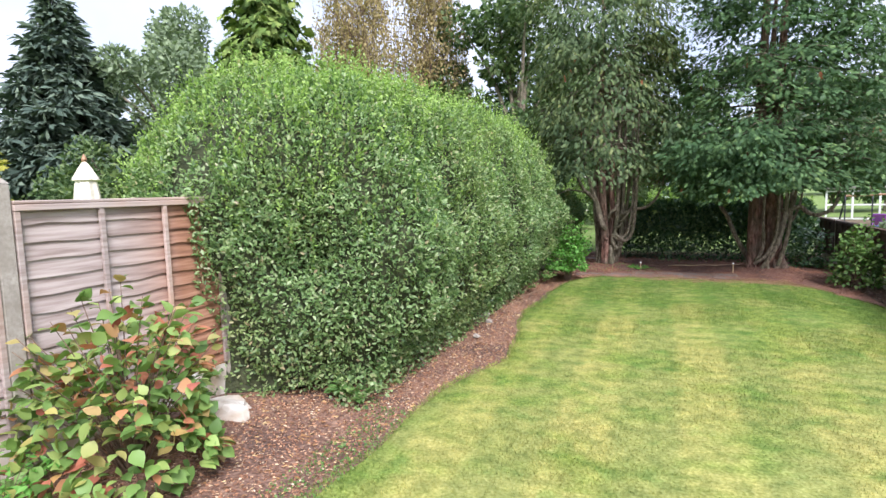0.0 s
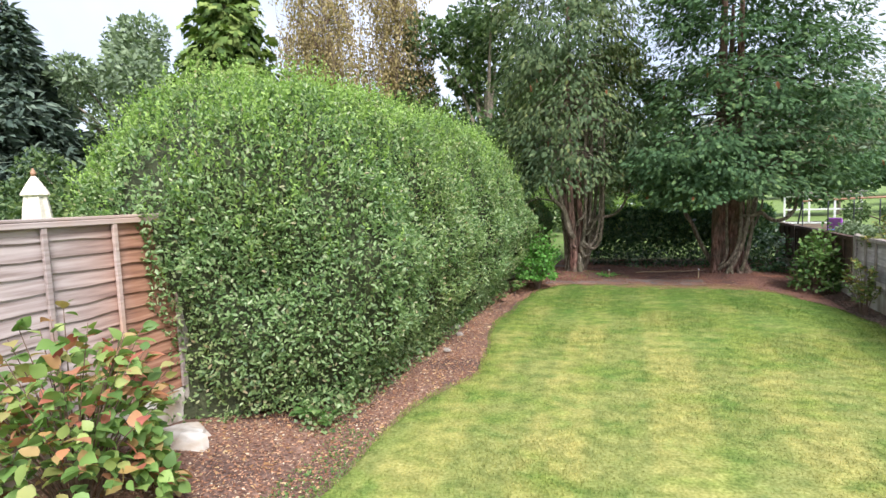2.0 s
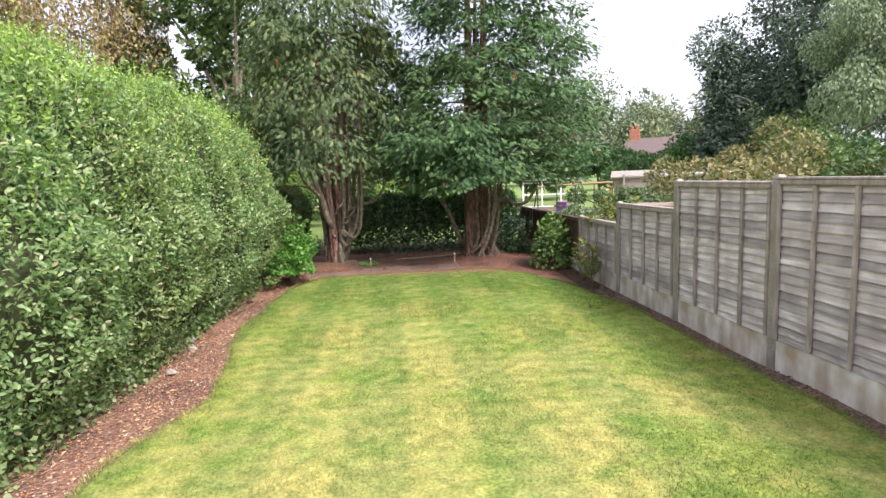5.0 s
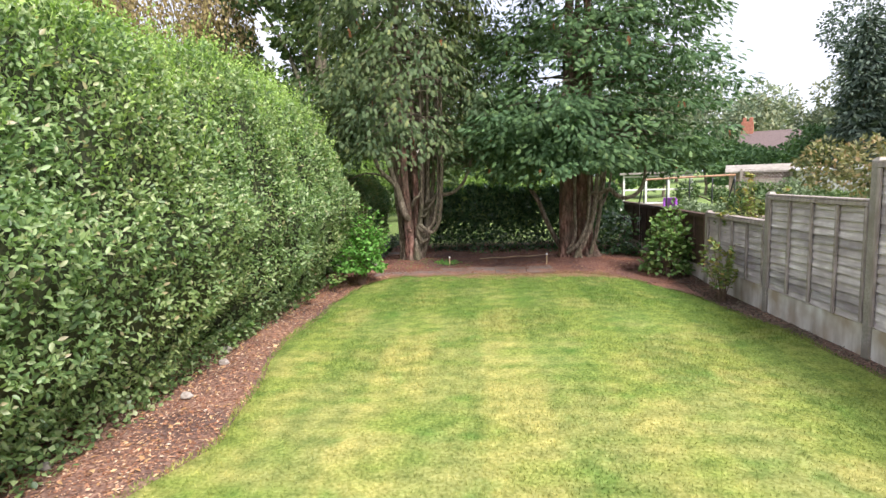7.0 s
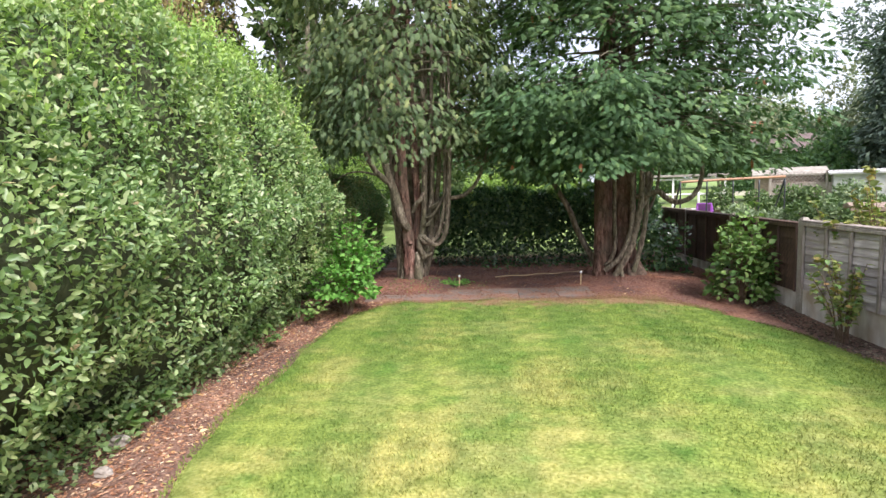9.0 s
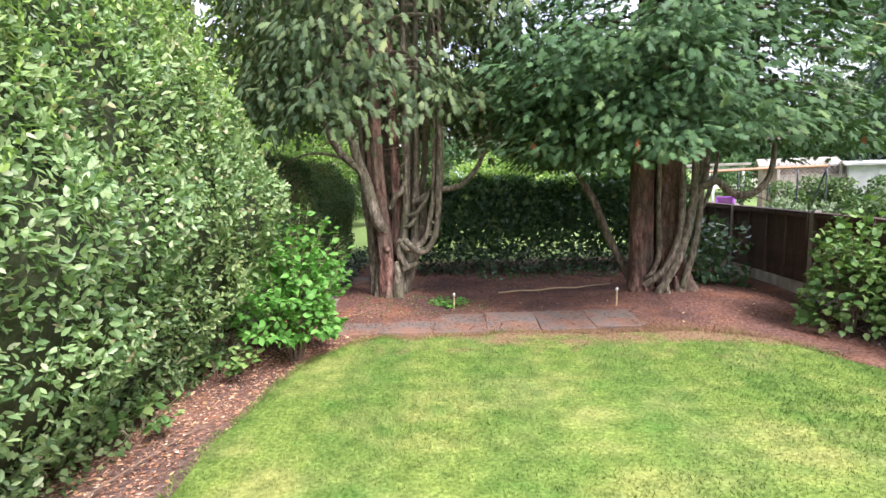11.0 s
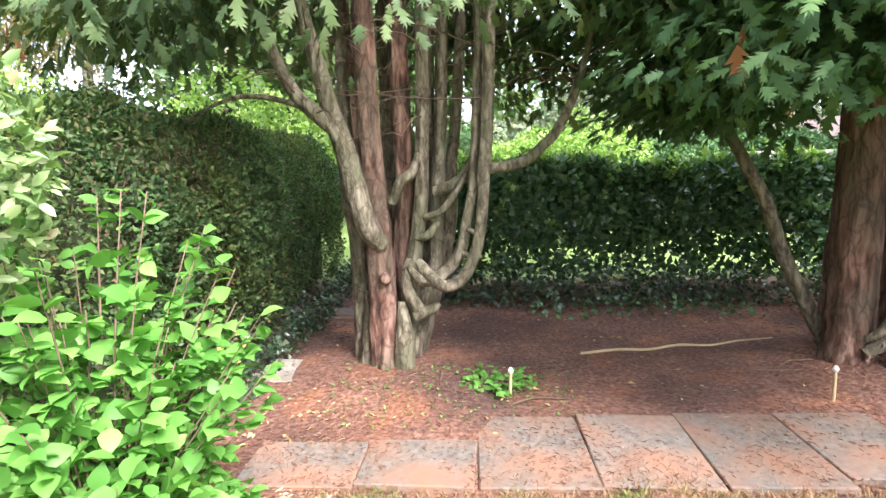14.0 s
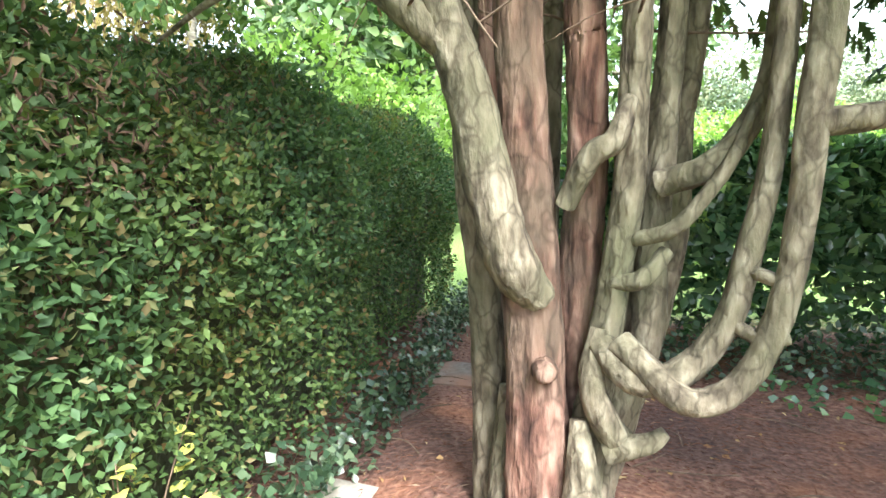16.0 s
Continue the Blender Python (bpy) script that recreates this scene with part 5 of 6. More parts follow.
broadleaf("garden_shrub", (7.4, 10.5, 0), blob_cloud((0, 0, 2.1), (0.8, 1.0, 0.45), 11, 0.62, 8), 11000, (0.06, 0.11), RUSSET_LEAF, "straggling russet and olive shrub behind grey fence", "shrub", seed=61, trunk=(1.2, 0.05))
broadleaf("garden_shrub", (8.4, 8.3, 0), blob_cloud((0, 0, 1.8), (0.9, 1.3, 0.5), 14, 0.72, 9), 14000, (0.07, 0.12), BROADLEAF, "dense dark green shrub behind grey fence", "shrub", seed=62, trunk=(1.2, 0.05))
conifer("slim_conifer", polar(31.2, 40), dict(z0=0.5, z1=9.6, branches=240, profile=[(0, 1.5), (0.5, 1.35), (0.8, 0.9), (1, 0.2)], sprays=26, size=(0.28, 0.5), lift=0.4, droop=0.4, hang=0.5, bare=0.2, spread=0.25, every=9), SPRUCE, "slim dark conifer beyond the gardens", seed=34, template=NEEDLE_TUFT)
broadleaf("dark_tall_tree", polar(36.8, 44), blob_cloud((0, 0, 8.8), (2.4, 2.0, 3.2), 32, 1.9, 10), 28000, (0.20, 0.34), SPRUCE, "tall dark green tree beyond the gardens", trunk=(8, 0.3), seed=63)
broadleaf("weeping_tree", polar(43.6, 36), blob_cloud((0, 0, 6.2), (2.0, 1.6, 2.8), 26, 1.5, 11), 34000, (0.12, 0.24), PALE_LEAF, "pale drooping willow-like tree beyond the gardens", trunk=(7, 0.25), seed=64, hang=3.0)
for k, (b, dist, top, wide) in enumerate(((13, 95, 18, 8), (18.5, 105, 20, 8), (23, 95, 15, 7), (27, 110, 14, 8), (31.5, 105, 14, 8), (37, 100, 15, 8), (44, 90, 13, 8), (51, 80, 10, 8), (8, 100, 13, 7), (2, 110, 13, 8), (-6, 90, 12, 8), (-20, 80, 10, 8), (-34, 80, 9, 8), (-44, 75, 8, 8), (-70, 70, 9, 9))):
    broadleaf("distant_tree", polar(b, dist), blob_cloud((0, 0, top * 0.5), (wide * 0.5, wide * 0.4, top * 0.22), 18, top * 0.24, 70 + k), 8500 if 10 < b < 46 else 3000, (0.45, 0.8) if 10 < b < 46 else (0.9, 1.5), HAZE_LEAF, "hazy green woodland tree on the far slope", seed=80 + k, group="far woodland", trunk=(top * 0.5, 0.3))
for k, (b, dist, top) in enumerate(((20.5, 46, 4.2), (23, 48, 4.1), (25.5, 44, 3.9), (28.5, 42, 4.0), (31.5, 46, 4.4), (34.5, 40, 3.6), (17, 44, 4.2), (38, 34, 3.2), (13.5, 42, 4.0), (6, 40, 3.6), (-3, 42, 4.0), (-9, 38, 3.6))):
    broadleaf("boundary_bush", polar(b, dist), blob_cloud((0, 0, top * 0.55), (1.4, 0.8, 0.5), 8, 1.1, 90 + k), 4500, (0.22, 0.36), CYPRESS, "dark green conifer bush in a far garden", "shrub", seed=95 + k, trunk=(1.2, 0.12))


def gable_house(place, turn, size, wall_h, roof_h, label):
    w, d = size
    root = thing("house", place, label, "house", turn=turn)
    part("wall", box_bm((-w / 2, -d / 2, -0.1), (w / 2, d / 2, wall_h), 0.0), RENDER_WALL, root)
    bm = bmesh.new()
    o = 0.4
    base = [bm.verts.new(p) for p in ((-w / 2 - o, -d / 2 - o, wall_h), (w / 2 + o, -d / 2 - o, wall_h), (w / 2 + o, d / 2 + o, wall_h), (-w / 2 - o, d / 2 + o, wall_h))]
    r0, r1 = bm.verts.new((-w / 2 + d * 0.35, 0, wall_h + roof_h)), bm.verts.new((w / 2 - d * 0.35, 0, wall_h + roof_h))
    for f in ((base[0], base[1], r1, r0), (base[2], base[3], r0, r1), (base[1], base[2], r1), (base[3], base[0], r0), base[::-1]):
        bm.faces.new(f)
    roof = part("roof", bm, ROOF_TILE, root)
    part("chimney", box_bm((-w * 0.27, -0.4, wall_h + roof_h * 0.5), (-w * 0.27 + 1.0, 0.4, wall_h + roof_h + 0.9), 0.03), BRICK_RED, roof)
    for k in (0, 0.55):
        part("chimney_pot", box_bm((-w * 0.27 + 0.1 + k, -0.15, wall_h + roof_h + 0.9), (-w * 0.27 + 0.4 + k, 0.15, wall_h + roof_h + 1.3), 0.05), BRICK_RED, roof)
    for k in range(3):
        x = -w / 2 + w * (k + 0.5) / 3
        win = part("window", box_bm((x - 0.75, -d / 2 - 0.03, 1.0), (x + 0.75, -d / 2 + 0.02, 2.2), 0.01), WHITE_PANEL, root)
        part("pane", box_bm((x - 0.66, -d / 2 - 0.045, 1.08), (x + 0.66, -d / 2 - 0.032, 2.12), 0.0), GLASS_DARK, win)
    return root


gable_house(polar(25.6, 62), -26, (9.0, 7.0), 3.2, 1.9, "brown-roofed bungalow with red brick chimney beyond gardens")


def shed(name, place, turn, size, wall_h, rise, wall_mat, roof_mat, label):
    w, d = size
    root = thing(name, place, label, "shed", turn=turn)
    part("wall", box_bm((-w / 2, -d / 2, -0.05), (w / 2, d / 2, wall_h), 0.01), wall_mat, root)
    bm = bmesh.new()
    o, th = 0.15, 0.06
    prof = [(-d / 2 - o, wall_h), (0, wall_h + rise), (d / 2 + o, wall_h), (d / 2 + o, wall_h + th), (0, wall_h + rise + th), (-d / 2 - o, wall_h + th)]
    rings = [[bm.verts.new((x, y, z)) for y, z in prof] for x in (-w / 2 - o, w / 2 + o)]
    for k in range(6):
        bm.faces.new((rings[0][k], rings[0][(k + 1) % 6], rings[1][(k + 1) % 6], rings[1][k]))
    bm.faces.new(rings[0][::-1])
    bm.faces.new(rings[1])
    bmesh.ops.recalc_face_normals(bm, faces=bm.faces[:])
    part("roof", bm, roof_mat, root)
    door = part("door", box_bm((-0.45, -d / 2 - 0.03, 0.05), (0.45, -d / 2 - 0.003, wall_h - 0.1), 0.008), wall_mat, root)
    part("handle", box_bm((0.3, -d / 2 - 0.06, 0.9), (0.34, -d / 2 - 0.031, 1.0), 0.004), DARK_METAL, door)
    return root


shed("garden_shed", polar(24.0, 31), -24, (2.3, 2.0), 1.55, 0.28, SHED_WOOD, FELT, "brown wooden shed with grey felt roof")
shed("white_shed", polar(29.0, 30), -29, (2.5, 2.0), 1.55, 0.10, GREY_SHEET, GREY_SHEET, "pale grey-roofed garden shed")
shed("low_store", polar(25.2, 15.5), -26, (0.9, 0.7), 0.98, 0.06, SHED_WOOD, SHED_WOOD, "low timber store with flat brown lid")
shed("outbuilding", (-0.6, 33, 0), 4, (4.2, 3.0), 1.05, 0.22, BRICK_RED, WHITE_PANEL, "low brick outbuilding with white roof beyond laurel")
gable_house((-8, 52, 0), 2, (12.0, 8.0), 5.0, 2.6, "brick-chimneyed house beyond the trees")


def parasol(place):
    root = thing("parasol", place, "closed cream garden parasol with wooden finial", "parasol")
    bm = bmesh.new()
    rings = []
    for z, r in ((1.55, 0.24), (1.75, 0.21), (2.1, 0.175), (2.28, 0.15), (2.30, 0.19), (2.34, 0.18), (2.52, 0.09), (2.62, 0.03)):
        rings.append([bm.verts.new((r * (1 + 0.16 * (k % 2)) * math.cos(k * math.pi / 8), r * (1 + 0.16 * (k % 2)) * math.sin(k * math.pi / 8), z)) for k in range(16)])
    for a_, b_ in zip(rings, rings[1:]):
        for k in range(16):
            bm.faces.new((a_[k], a_[(k + 1) % 16], b_[(k + 1) % 16], b_[k]))
    part("canopy", bm, CLOTH, root)
    piece("pole", tube_mesh("pole", [(0, 0, 0), (0, 0, 1.3), (0, 0, 2.66)], (0.024, 0.024, 0.024), POLE_WOOD, 10), root)
    piece("finial", tube_mesh("finial", [(0, 0, 2.6), (0, 0, 2.66), (0, 0, 2.7), (0, 0, 2.76)], (0.02, 0.05, 0.035, 0.01), POLE_WOOD, 10), root)
    part("base", box_bm((-0.25, -0.25, -0.03), (0.25, 0.25, 0.07), 0.02), CONCRETE, root)


parasol((-9.52, 6.86, 0))


# ---------------------------------------------------------------- planting with leaves that can be told apart
def broad_leaf(width=0.42, tip=1.0):
    """A broad pointed leaf, folded along its rib and bent down at the tip."""
    verts = [(0, 0, 0)]
    for y, w, z in ((0.14, 0.62, 0.035), (0.38, 1.0, 0.05), (0.66, 0.72, 0.02), (0.88, 0.26, -0.05)):
        verts += [(-w * width, y, z + 0.045), (0, y, z - 0.01), (w * width, y, z + 0.045)]
    verts.append((0, tip, -0.12))
    faces = [(0, 2, 1), (0, 3, 2)]
    for k in range(3):
        b = 1 + 3 * k
        faces += [(b, b + 1, b + 4), (b, b + 4, b + 3), (b + 1, b + 2, b + 5), (b + 1, b + 5, b + 4)]
    faces += [(10, 11, 13), (11, 12, 13)]
    return np.array(verts), np.array(faces)


def broad_leaf_mesh(name, material, width=0.42):
    return mesh_of(name, *broad_leaf(width), material)


def leafy_plant(name, place, stems, per_stem, leaf_mesh, leaf_size, label, stem_mat=TWIG, seed=1, height=1.1, spread=0.6, lean=0.5, category="shrub", limit=300, rest_mat=None, start=0.3, stem_r=0.007, dome=None, skirt=0.05, tip_mesh=None):
    """Stems that fan out from one foot, each leaf set on its stem; leaves past the limit are joined."""
    r = np.random.default_rng(seed)
    root = thing(name, place, label, category)
    tubes, spots = [], []
    for k in range(stems):
        az, far, tall = r.uniform(0, 2 * np.pi), spread * math.sqrt(r.random()), height * r.uniform(0.6, 1.0)
        tall *= 1 - 0.35 * (far / spread) ** 2
        d = np.array([math.cos(az), math.sin(az), 0])
        p0 = d * 0.06 * r.random()
        p1 = d * far * 0.45 + np.array([0, 0, tall * 0.55])
        p2 = d * far + np.array([0, 0, tall])
        piece("stem", tube_mesh("stem", [p0 + np.array([0, 0, -0.04]), p1, p2], (stem_r, stem_r * 0.75, stem_r * 0.35), stem_mat, 5), root)
        for _ in range(per_stem):
            t = start + (1 - start) * r.random() ** 0.8
            q = (1 - t) ** 2 * p0 + 2 * t * (1 - t) * p1 + t * t * p2
            a2 = r.uniform(0, 2 * np.pi)
            way = np.array([math.cos(a2), math.sin(a2), r.normal(0.1, 0.35)]) + 0.5 * d
            spots.append((q, way / np.linalg.norm(way), r.uniform(*leaf_size)))
    if dome:
        count, rx, rz = dome
        for _ in range(count):
            d = r.normal(size=3)
            d[2] = abs(d[2]) * 0.9 - 0.12
            d /= np.linalg.norm(d)
            far = 1 - 0.3 * r.random() ** 2
            q = np.array([d[0] * rx * far, d[1] * rx * far, max(skirt, 0.10 + d[2] * (rz - 0.10) * far)]) * (1 + 0.14 * math.sin(5 * d[0] + 3 * d[1]) + 0.08 * math.sin(9 * d[2] + 4 * d[1]))
            way = d * 0.8 + 0.7 * r.normal(size=3) + np.array([0, 0, -0.25])
            spots.append((q, way / np.linalg.norm(way), r.uniform(*leaf_size)))
    order = r.permutation(len(spots))
    spots = [spots[k] for k in order]
    for q, way, s in spots[:limit]:
        side = np.cross(way, np.array([0, 0, 1.0]) + 0.35 * r.normal(size=3))
        side /= np.linalg.norm(side) + 1e-9
        up = np.cross(side, way)
        ob = piece("leaf", tip_mesh if tip_mesh and q[2] > height * r.uniform(0.35, 0.8) else leaf_mesh, root)
        m = Matrix(((side[0], way[0], up[0]), (side[1], way[1], up[1]), (side[2], way[2], up[2]))).to_4x4()
        ob.matrix_basis = Matrix.Translation(Vector(q)) @ m @ Matrix.Scale(s, 4)
    if len(spots) > limit and rest_mat:
        q, w = np.array([s[0] for s in spots[limit:]]), np.array([s[1] for s in spots[limit:]])
        sz = np.array([s[2] for s in spots[limit:]])
        ob = piece("leaf_mass", mesh_of("leaf_mass", *scatter(broad_leaf(0.38), q, w, np.array([0, 0, 1.0]) + 0.5 * r.normal(size=q.shape), sz), rest_mat), root)
        tagged(ob, kind="stuff")
    return root


FRESH_MASS = leaf_material("fresh_leaf_mass", ((0, (0.09, 0.24, 0.045)), (0.6, (0.16, 0.37, 0.075)), (1, (0.24, 0.46, 0.11))), 0.5, 0.4)
HYDRANGEA_MASS = leaf_material("hydrangea_leaf_mass", ((0, (0.10, 0.19, 0.05)), (0.5, (0.21, 0.34, 0.09)), (0.76, (0.34, 0.42, 0.13)), (0.88, (0.45, 0.30, 0.13)), (1, (0.46, 0.15, 0.10))), 0.5, 0.3)
MID_LEAF = leaf_material("mid_green_leaves", ((0, (0.08, 0.17, 0.045)), (0.7, (0.17, 0.29, 0.08)), (1, (0.28, 0.38, 0.12))), 0.5, 0.3, by_object=True)
MID_MASS = leaf_material("mid_green_leaf_mass", ((0, (0.07, 0.15, 0.04)), (0.7, (0.16, 0.27, 0.075)), (1, (0.27, 0.36, 0.12))), 0.5, 0.3)
OLIVE_MASS = leaf_material("olive_leaf_mass", ((0, (0.12, 0.16, 0.05)), (0.6, (0.24, 0.28, 0.08)), (0.9, (0.38, 0.34, 0.10)), (1, (0.46, 0.26, 0.10))), 0.5, 0.3)

leafy_plant("hydrangea_bush", (-3.22, 2.42, 0.09), 46, 9, broad_leaf_mesh("hydrangea_leaf", HYDRANGEA_LEAF, 0.40), (0.07, 0.13), "hydrangea bush with green and autumn-red leaves", seed=3, height=1.34, spread=0.70, limit=300, rest_mat=HYDRANGEA_MASS, start=0.35, dome=(900, 0.62, 1.02), tip_mesh=broad_leaf_mesh("hydrangea_tip_leaf", RED_TIP, 0.36))
leafy_plant("fern_plant", (-3.45, 1.75, 0.12), 16, 12, broad_leaf_mesh("fern_leaflet", BRIGHT_LEAF, 0.22), (0.04, 0.075), "pale green ferny plant beside the fence", seed=4, height=0.45, spread=0.4, category="plant", limit=190, start=0.2, stem_r=0.003)
leafy_plant("green_shrub", (-1.79, 11.70, -0.02), 60, 24, broad_leaf_mesh("shrub_leaf", BRIGHT_LEAF, 0.36), (0.045, 0.085), "bright fresh-green leafy shrub at hedge end", seed=5, height=1.46, spread=0.56, limit=300, rest_mat=FRESH_MASS, start=0.3, dome=(900, 0.44, 1.02), stem_r=0.005, skirt=0.3)
leafy_plant("green_bush", (3.50, 12.35, -0.05), 30, 14, broad_leaf_mesh("bush_leaf", MID_LEAF, 0.38), (0.06, 0.105), "rounded mid-green bush against the fence", seed=6, height=1.26, spread=0.38, limit=300, rest_mat=MID_MASS, start=0.3, dome=(760, 0.38, 1.15))
leafy_plant("straggly_bush", (3.62, 10.4, -0.13), 18, 26, broad_leaf_mesh("sparse_leaf", MID_LEAF, 0.34), (0.045, 0.08), "thin straggling bush with yellowing leaves at fence", seed=7, height=1.05, spread=0.38, limit=120, rest_mat=OLIVE_MASS, start=0.3)
for k, (x, y, h, s) in enumerate(((4.35, 11.0, 1.75, 0.7), (4.7, 12.2, 1.45, 0.6), (5.3, 10.2, 1.6, 0.7))):
    leafy_plant("climbing_shrub", (x, y, -0.02), 30, 46, broad_leaf_mesh("climber_leaf", MID_LEAF, 0.36), (0.055, 0.10), "yellow-green shrub spilling over the low fence", seed=70 + k, height=h, spread=s, limit=100, rest_mat=OLIVE_MASS, start=0.3)
for k, (x, y, h, s, n) in enumerate(((-2.25, 11.2, 0.30, 0.35, 14), (-2.35, 10.2, 0.28, 0.3, 10), (-2.75, 6.6, 0.22, 0.28, 8), (-2.6, 4.25, 0.22, 0.25, 8), (-2.5, 8.3, 0.25, 0.28, 8), (-2.05, 12.25, 0.3, 0.3, 12))):
    leafy_plant("bed_weed", (x, y, -0.02), n, 7, broad_leaf_mesh("weed_leaf", MID_LEAF, 0.38), (0.05, 0.10), "low broad-leaved green weed at hedge foot", seed=90 + k, height=h, spread=s, category="weed", limit=110, start=0.4, stem_r=0.003)
leafy_plant("ground_plant", (-0.45, 13.62, -0.03), 60, 5, broad_leaf_mesh("ground_leaf", BRIGHT_LEAF, 0.34), (0.035, 0.06), "low patch of bright green leaves in litter", seed=8, height=0.13, spread=0.3, category="plant", limit=300, start=0.4, stem_r=0.002)
leafy_plant("variegated_shrub", (-2.26, 13.2, -0.02), 12, 8, broad_leaf_mesh("variegated_leaf", VARIEGATED, 0.34), (0.035, 0.065), "cream and yellow variegated leaves in hedge", seed=9, height=0.85, spread=0.34, limit=180, start=0.35, stem_r=0.004)


def ground_cover(name, count, inside, size, material, label, category, height=0.14):
    x0, x1, y0, y1 = inside
    x, y = rng.uniform(x0, x1, count), rng.uniform(y0, y1, count)
    p = np.stack([x, y, ground_height(x, y) + height * rng.random(count) ** 1.5], 1)
    v, f = scatter(LEAF, p, unit(count) + np.array([0, 0, 0.1]), 0.7 * unit(count) + np.array([0, 0, 1.0]), rng.uniform(*size, count), rng.uniform(*size, count) * 1.6)
    tagged(piece(name, mesh_of(name, v, f, material)), label, category, kind="stuff")


ground_cover("ivy_carpet", 2600, (-2.25, -1.95, 13.2, 18.0), (0.03, 0.06), IVY, "dark ivy creeping at clipped hedge foot", "ivy", 0.28)
ground_cover("laurel_foot_ivy", 3000, (-0.9, 3.3, 15.75, 16.4), (0.03, 0.07), IVY, "dark low ivy at laurel hedge foot", "ivy", 0.38)
ground_cover("edge_weeds", 1500, (-2.35, -1.9, 2.0, 4.2), (0.012, 0.03), MID_MASS, "tiny green weeds scattered on the bed", "weeds", 0.03)
ground_cover("hedge_foot_growth", 5200, (-2.75, -2.35, 4.0, 12.0), (0.03, 0.06), PRIVET, "low leafy growth at privet hedge foot", "undergrowth", 0.3)
ground_cover("litter_weeds", 420, (-1.5, 0.1, 12.95, 13.8), (0.012, 0.03), MID_MASS, "tiny green weeds sprinkled on needle litter", "weeds", 0.02)
ground_cover("laurel_shoots", 260, (0.0, 2.2, 15.3, 15.8), (0.04, 0.08), LAUREL, "sparse dark seedlings before laurel hedge", "weeds", 0.15)
ground_cover("trunk_foot_laurel", 700, (2.85, 3.6, 14.3, 15.3), (0.07, 0.12), LAUREL, "dark glossy leaves beside the fence in shade", "undergrowth", 0.9)

# ---------------------------------------------------------------- paving, stone, pegs and sticks
paving = tagged(new("pavement"), "row of worn grey paving slabs dusted with soil", "pavement", kind="structure")
SLABS = [(-1.72, 12.42, 0.55, 0.42), (-1.15, 12.43, 0.54, 0.44), (-0.59, 12.42, 0.54, 0.72), (-0.03, 12.42, 0.53, 0.74), (0.52, 12.42, 0.54, 0.76), (1.08, 12.5, 0.5, 0.68)]
for k, (x, y, w, d) in enumerate(SLABS):
    ob = part("paving_slab", box_bm((-w / 2 - 0.006, -d / 2, -0.06), (w / 2 + 0.006, d / 2, 0.014), 0.006, 0.004), SLAB, paving)
    ob.matrix_basis = pose(x + w / 2, y + d / 2, -0.022, random.uniform(-0.6, 0.6), random.uniform(-0.6, 0.6), random.uniform(-2, 2) - 2)
for x, y, w, d, turn in ((-1.92, 13.9, 0.42, 0.44, -8), (-1.85, 14.75, 0.45, 0.45, 4), (-1.8, 15.6, 0.45, 0.45, -3)):
    ob = part("stepping_slab", box_bm((-w / 2, -d / 2, -0.06), (w / 2, d / 2, 0.02), 0.008, 0.004), CONCRETE if y < 14.5 else SLAB, paving)
    ob.matrix_basis = pose(x, y, -0.018 if y < 14.5 else -0.042, 0.5, -0.5, turn)


def boulder(name, place, size, material, label, category, seed):
    bm = bmesh.new()
    bmesh.ops.create_icosphere(bm, subdivisions=3, radius=1.0)
    for v in bm.verts:
        k = 1 + 0.45 * noise.noise(v.co * 1.3 + Vector((seed, 0, 0))) + 0.22 * abs(noise.noise(v.co * 2.9 + Vector((0, seed, 0)))) + 0.07 * noise.noise(v.co * 8.0 + Vector((0, 0, seed)))
        v.co = Vector((v.co.x * size[0] * k, v.co.y * size[1] * k, v.co.z * size[2] * k))
    mesh = bpy.data.meshes.new(name)
    bm.to_mesh(mesh)
    bm.free()
    mesh.materials.append(material)
    ob = new(name, mesh)
    ob.location = place
    return tagged(ob, label, category)


boulder("stone", (-3.46, 3.46, 0.06), (0.27, 0.2, 0.13), BOARD_CONCRETE, "pale rough lump of stone beside fence foot", "stone", 2.0)
for k, (x, y, s) in enumerate(((-2.45, 8.0, 0.06), (-2.2, 6.75, 0.045), (-2.28, 7.6, 0.05), (-2.5, 5.6, 0.04))):
    boulder("stone", (x, y, 0.0), (s, s * 0.8, s * 0.6), CONCRETE, "small pale stone lying in the bed", "stone", 5.0 + k)


def peg(place, height, label):
    root = thing("garden_peg", place, label, "peg")
    piece("stake", tube_mesh("stake", [(0, 0, -0.05), (0.004, 0, height * 0.5), (0.006, 0.004, height)], (0.010, 0.010, 0.009), PALE_TIMBER, 7), root)
    piece("tip", tube_mesh("tip", [(0.006, 0.004, height - 0.004), (0.006, 0.004, height + 0.012), (0.006, 0.004, height + 0.03)], (0.014, 0.019, 0.008), WHITE_TIP, 8), root, "white knob")


peg((1.52, 13.34, -0.02), 0.2, "short wooden peg with white tip in litter")
peg((-0.38, 13.42, -0.02), 0.17, "short wooden peg with white tip beside green patch")


def fallen_stick(path, radii, label):
    tagged(piece("fallen_stick", tube_mesh("fallen_stick", path, radii, PALE_TIMBER if radii[0] > 0.011 else TWIG, 7, 0.12, 3)), label, "stick")


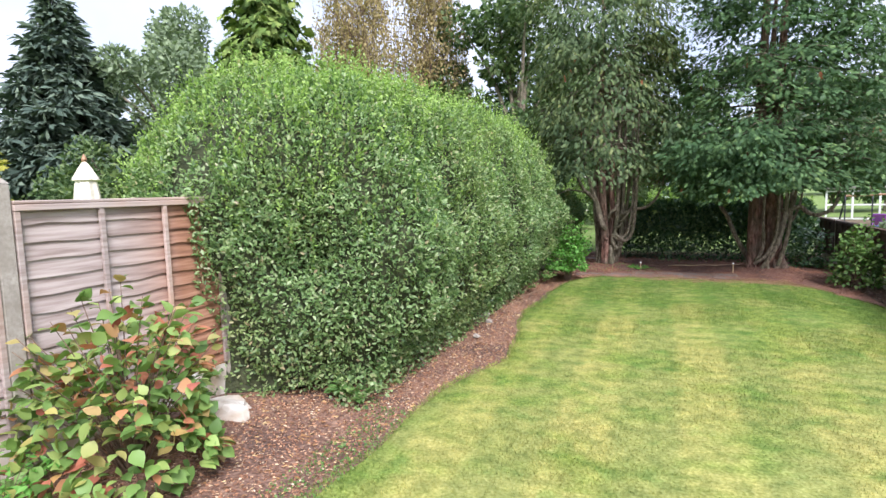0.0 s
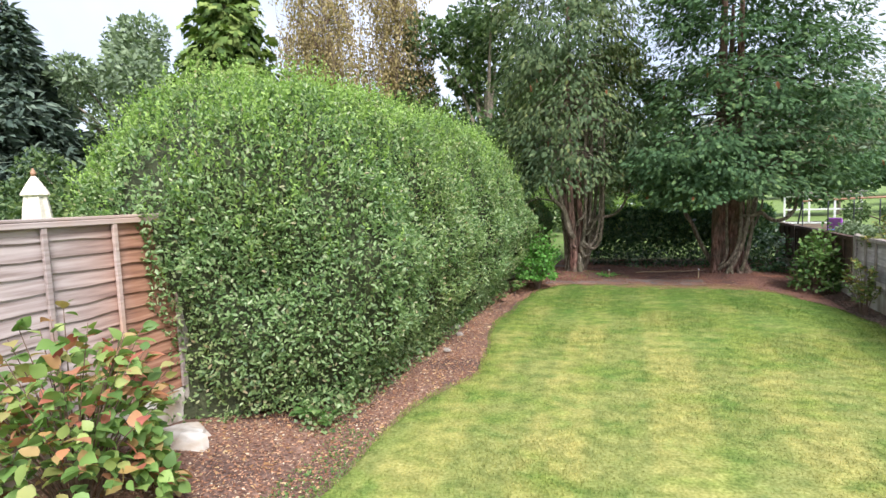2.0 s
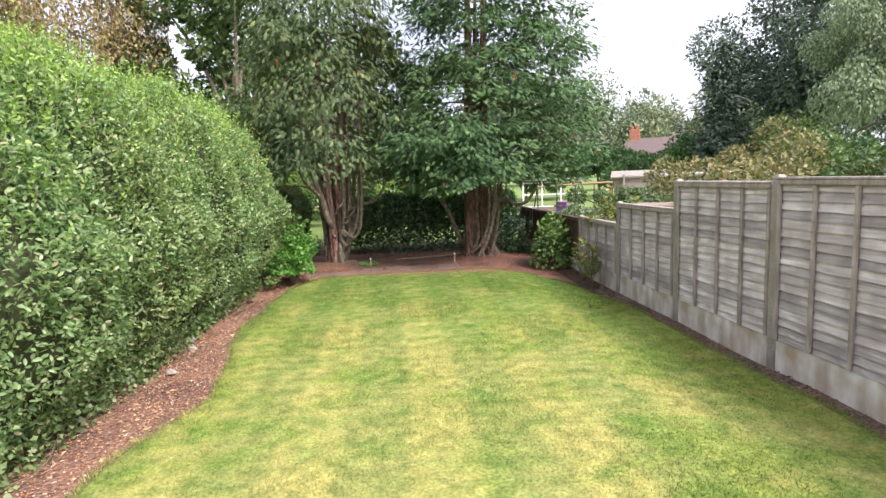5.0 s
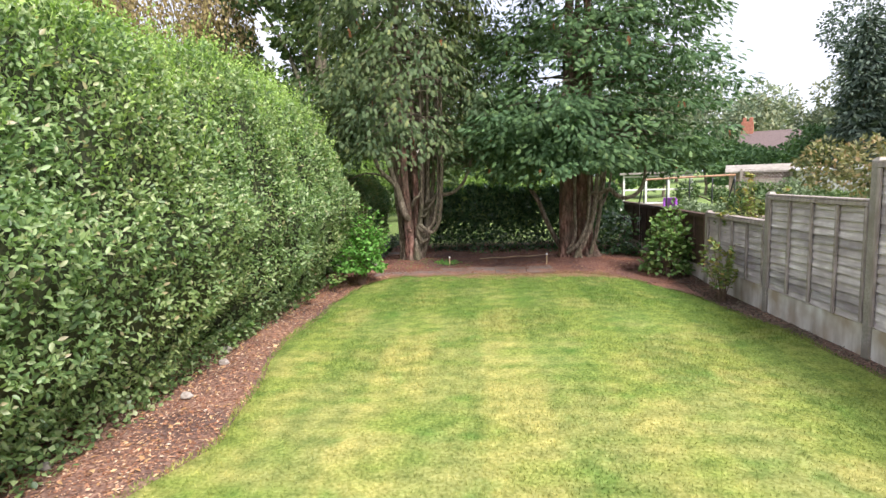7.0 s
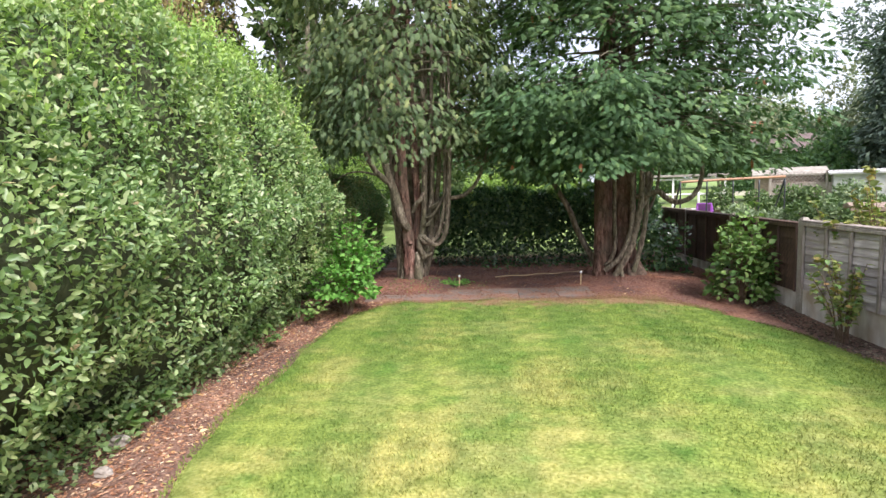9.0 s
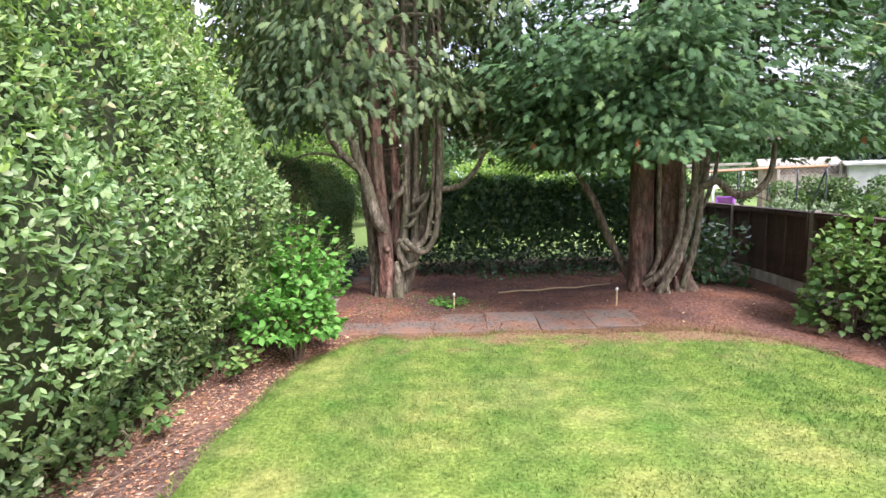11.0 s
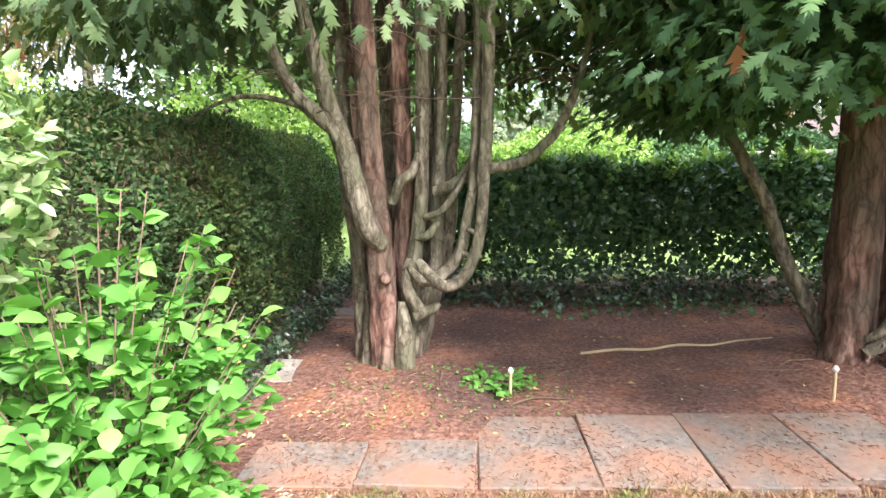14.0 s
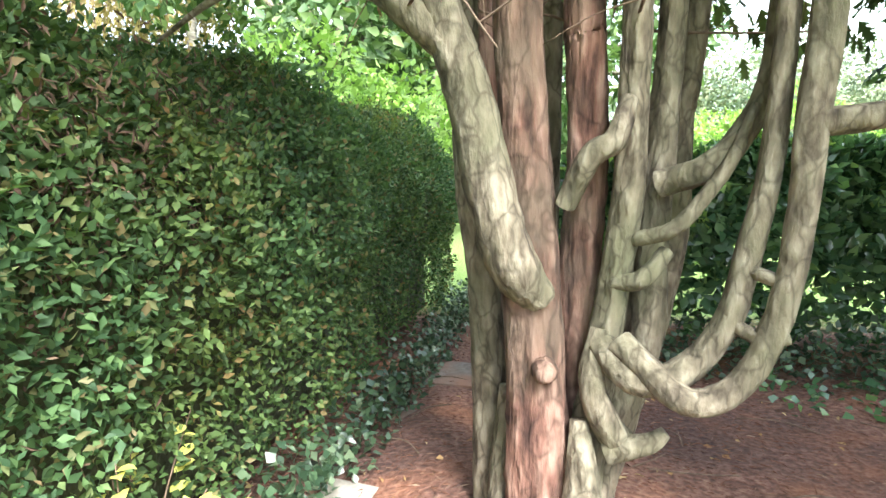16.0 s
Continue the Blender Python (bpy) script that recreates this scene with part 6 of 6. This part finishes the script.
fallen_stick([(0.22, 14.22, 0.0), (0.5, 14.27, 0.012), (0.75, 14.29, 0.006), (1.0, 14.36, 0.018), (1.25, 14.37, 0.012), (1.5, 14.45, 0.02), (1.78, 14.49, 0.03)], (0.0115, 0.011, 0.010, 0.010, 0.009, 0.007, 0.005), "long pale bare stick lying on litter")
for k in range(64):
    x, y, az = random.uniform(-2.0, 3.2), random.uniform(13.3, 15.8), random.uniform(0, 6.28)
    ln = random.uniform(0.08, 0.42)
    z = float(ground_height(np.array([x]), np.array([y]))[0]) + 0.008
    fallen_stick([(x, y, z), (x + ln * 0.5 * math.cos(az), y + ln * 0.5 * math.sin(az), z + 0.012), (x + ln * math.cos(az + 0.2), y + ln * math.sin(az + 0.2), z)], (0.004, 0.003), "thin brown twig lying on needle litter")
fallen_stick([(-2.45, 5.2, 0.05), (-2.3, 4.7, 0.03), (-2.55, 4.4, 0.02)], (0.006, 0.004), "thin brown twig lying on the bed")
fallen_stick([(-2.25, 9.4, 0.02), (-2.1, 9.9, 0.03), (-1.98, 10.3, 0.02)], (0.006, 0.004), "thin brown twig lying on the bed")
fallen_stick([(-2.2, 7.2, 0.02), (-2.1, 7.6, 0.03), (-2.2, 7.9, 0.02)], (0.005, 0.003), "thin brown twig lying on the bed")
fallen_stick([(3.76, 3.4, -0.12), (3.72, 3.2, -0.12), (3.78, 3.0, -0.12)], (0.008, 0.006), "thin brown twig lying by fence foot")


# ---------------------------------------------------------------- the neighbours' garden beyond the brown fence
def play_frame(place, turn):
    root = thing("swing_set", place, "timber-barred swing set with slim dark posts", "swing", turn=turn)
    piece("top_bar", tube_mesh("top_bar", [(0, 0, 1.5), (1.2, 0, 1.53), (2.6, 0, 1.55)], (0.03, 0.03, 0.03), POLE_WOOD, 8), root, "orange-brown wooden bar")
    for x in (0.0, 0.65, 1.3, 1.95, 2.6):
        piece("post", tube_mesh("post", [(x, 0, -0.05), (x, 0, 0.7), (x, 0, 1.5)], (0.018, 0.018, 0.018), DARK_METAL, 7), root)
    for x in (0.0, 2.6):
        piece("brace", tube_mesh("brace", [(x, 0.75, -0.05), (x, 0.35, 0.75), (x, 0, 1.5)], (0.022, 0.022, 0.022), DARK_METAL, 7), root)


def summer_house(place, turn):
    root = thing("playhouse", place, "white-framed glazed playhouse beyond brown fence", "playhouse", turn=turn)
    part("wall", box_bm((-1.1, -0.02, -0.05), (1.1, 1.2, 0.62), 0.01), SHED_WOOD, root)
    for k in range(4):
        x = -1.1 + 2.2 * k / 3
        part("upright", box_bm((x - 0.03, -0.045, 0.62), (x + 0.03, 0.015, 1.62), 0.006), WHITE_TIP, root)
    for z in (0.63, 1.1, 1.56):
        part("rail", box_bm((-1.1, -0.03, z - 0.025), (1.1, 0.012, z + 0.025), 0.006), WHITE_TIP, root)
    part("roof", box_bm((-1.25, -0.15, 1.63), (1.25, 1.3, 1.70), 0.01), FELT, root)


def toy_slide(place, turn):
    root = thing("toy_slide", place, "small purple plastic toy slide on grass", "toy slide", turn=turn)
    bm = box_bm((-0.2, -0.5, 0.0), (0.2, 0.5, 0.05), 0.015)
    for v in bm.verts:
        v.co.z += 0.95 * (v.co.y + 0.5) * 0.9
    part("chute", bm, PURPLE, root)
    for x in (-0.2, 0.16):
        part("leg", box_bm((x, 0.42, -0.03), (x + 0.05, 0.48, 0.85), 0.01), PURPLE, root)
    for z in (0.25, 0.5):
        part("step", box_bm((-0.15, 0.42, z), (0.16, 0.5, z + 0.03), 0.006), BLUE_PAD, root)


play_frame((4.75, 18.2, 0), 8)
summer_house((6.4, 22.4, 0), -14)
toy_slide((6.45, 20.9, 0.0), 150)
boulder("toy_ball", (7.0, 14.6, 0.78), (0.22, 0.22, 0.16), RED_PLASTIC, "red plastic toy lying on a raised bed", "toy", 1.0)
tagged(part("raised_bed", box_bm((6.2, 14.0, -0.05), (8.6, 15.4, 0.66), 0.02, 0.01), SHED_WOOD, None), "timber raised bed beyond the brown fence", "raised bed")


def trellis_fence(place, turn, bays):
    root = thing("trellis_fence", place, "grey boarded fence topped with diamond trellis", "fence", turn=turn)
    for k in range(bays + 1):
        part("post", box_bm((k * 1.85 - 0.045, -0.045, -0.05), (k * 1.85 + 0.045, 0.045, 1.72), 0.01), GREY_FRAME, root)
    for k in range(bays):
        x0 = k * 1.85 + 0.05
        panel = part("panel", box_bm((x0, -0.02, 1.22), (x0 + 1.75, 0.03, 1.27), 0.004), GREY_FRAME, root)
        for b in range(10):
            part("slat", box_bm((x0, -0.012 + 0.006 * (b % 2), 0.02 + b * 0.12), (x0 + 1.75, 0.012 + 0.006 * (b % 2), 0.135 + b * 0.12), 0.003), GREY_FRAME, panel)
        lath = []
        for b in range(-3, 14):
            for s in (1, -1):
                a0, a1 = b * 0.14, b * 0.14 + s * 0.42
                lo, hi = max(0, min(a0, a1)), min(1.75, max(a0, a1))
                if hi - lo > 0.05:
                    z = lambda xx: 1.28 + 0.42 * (xx - a0) / (a1 - a0)
                    lath.append(([(x0 + lo, 0.006 * s, z(lo)), (x0 + (lo + hi) / 2, 0.006 * s, z((lo + hi) / 2)), (x0 + hi, 0.006 * s, z(hi))], (0.009, 0.009)))
        tagged(piece("lattice", tubes_mesh("lattice", lath, GREY_FRAME, 4), panel), kind="stuff")


trellis_fence((11.5, 27.5, 0), -30, 3)
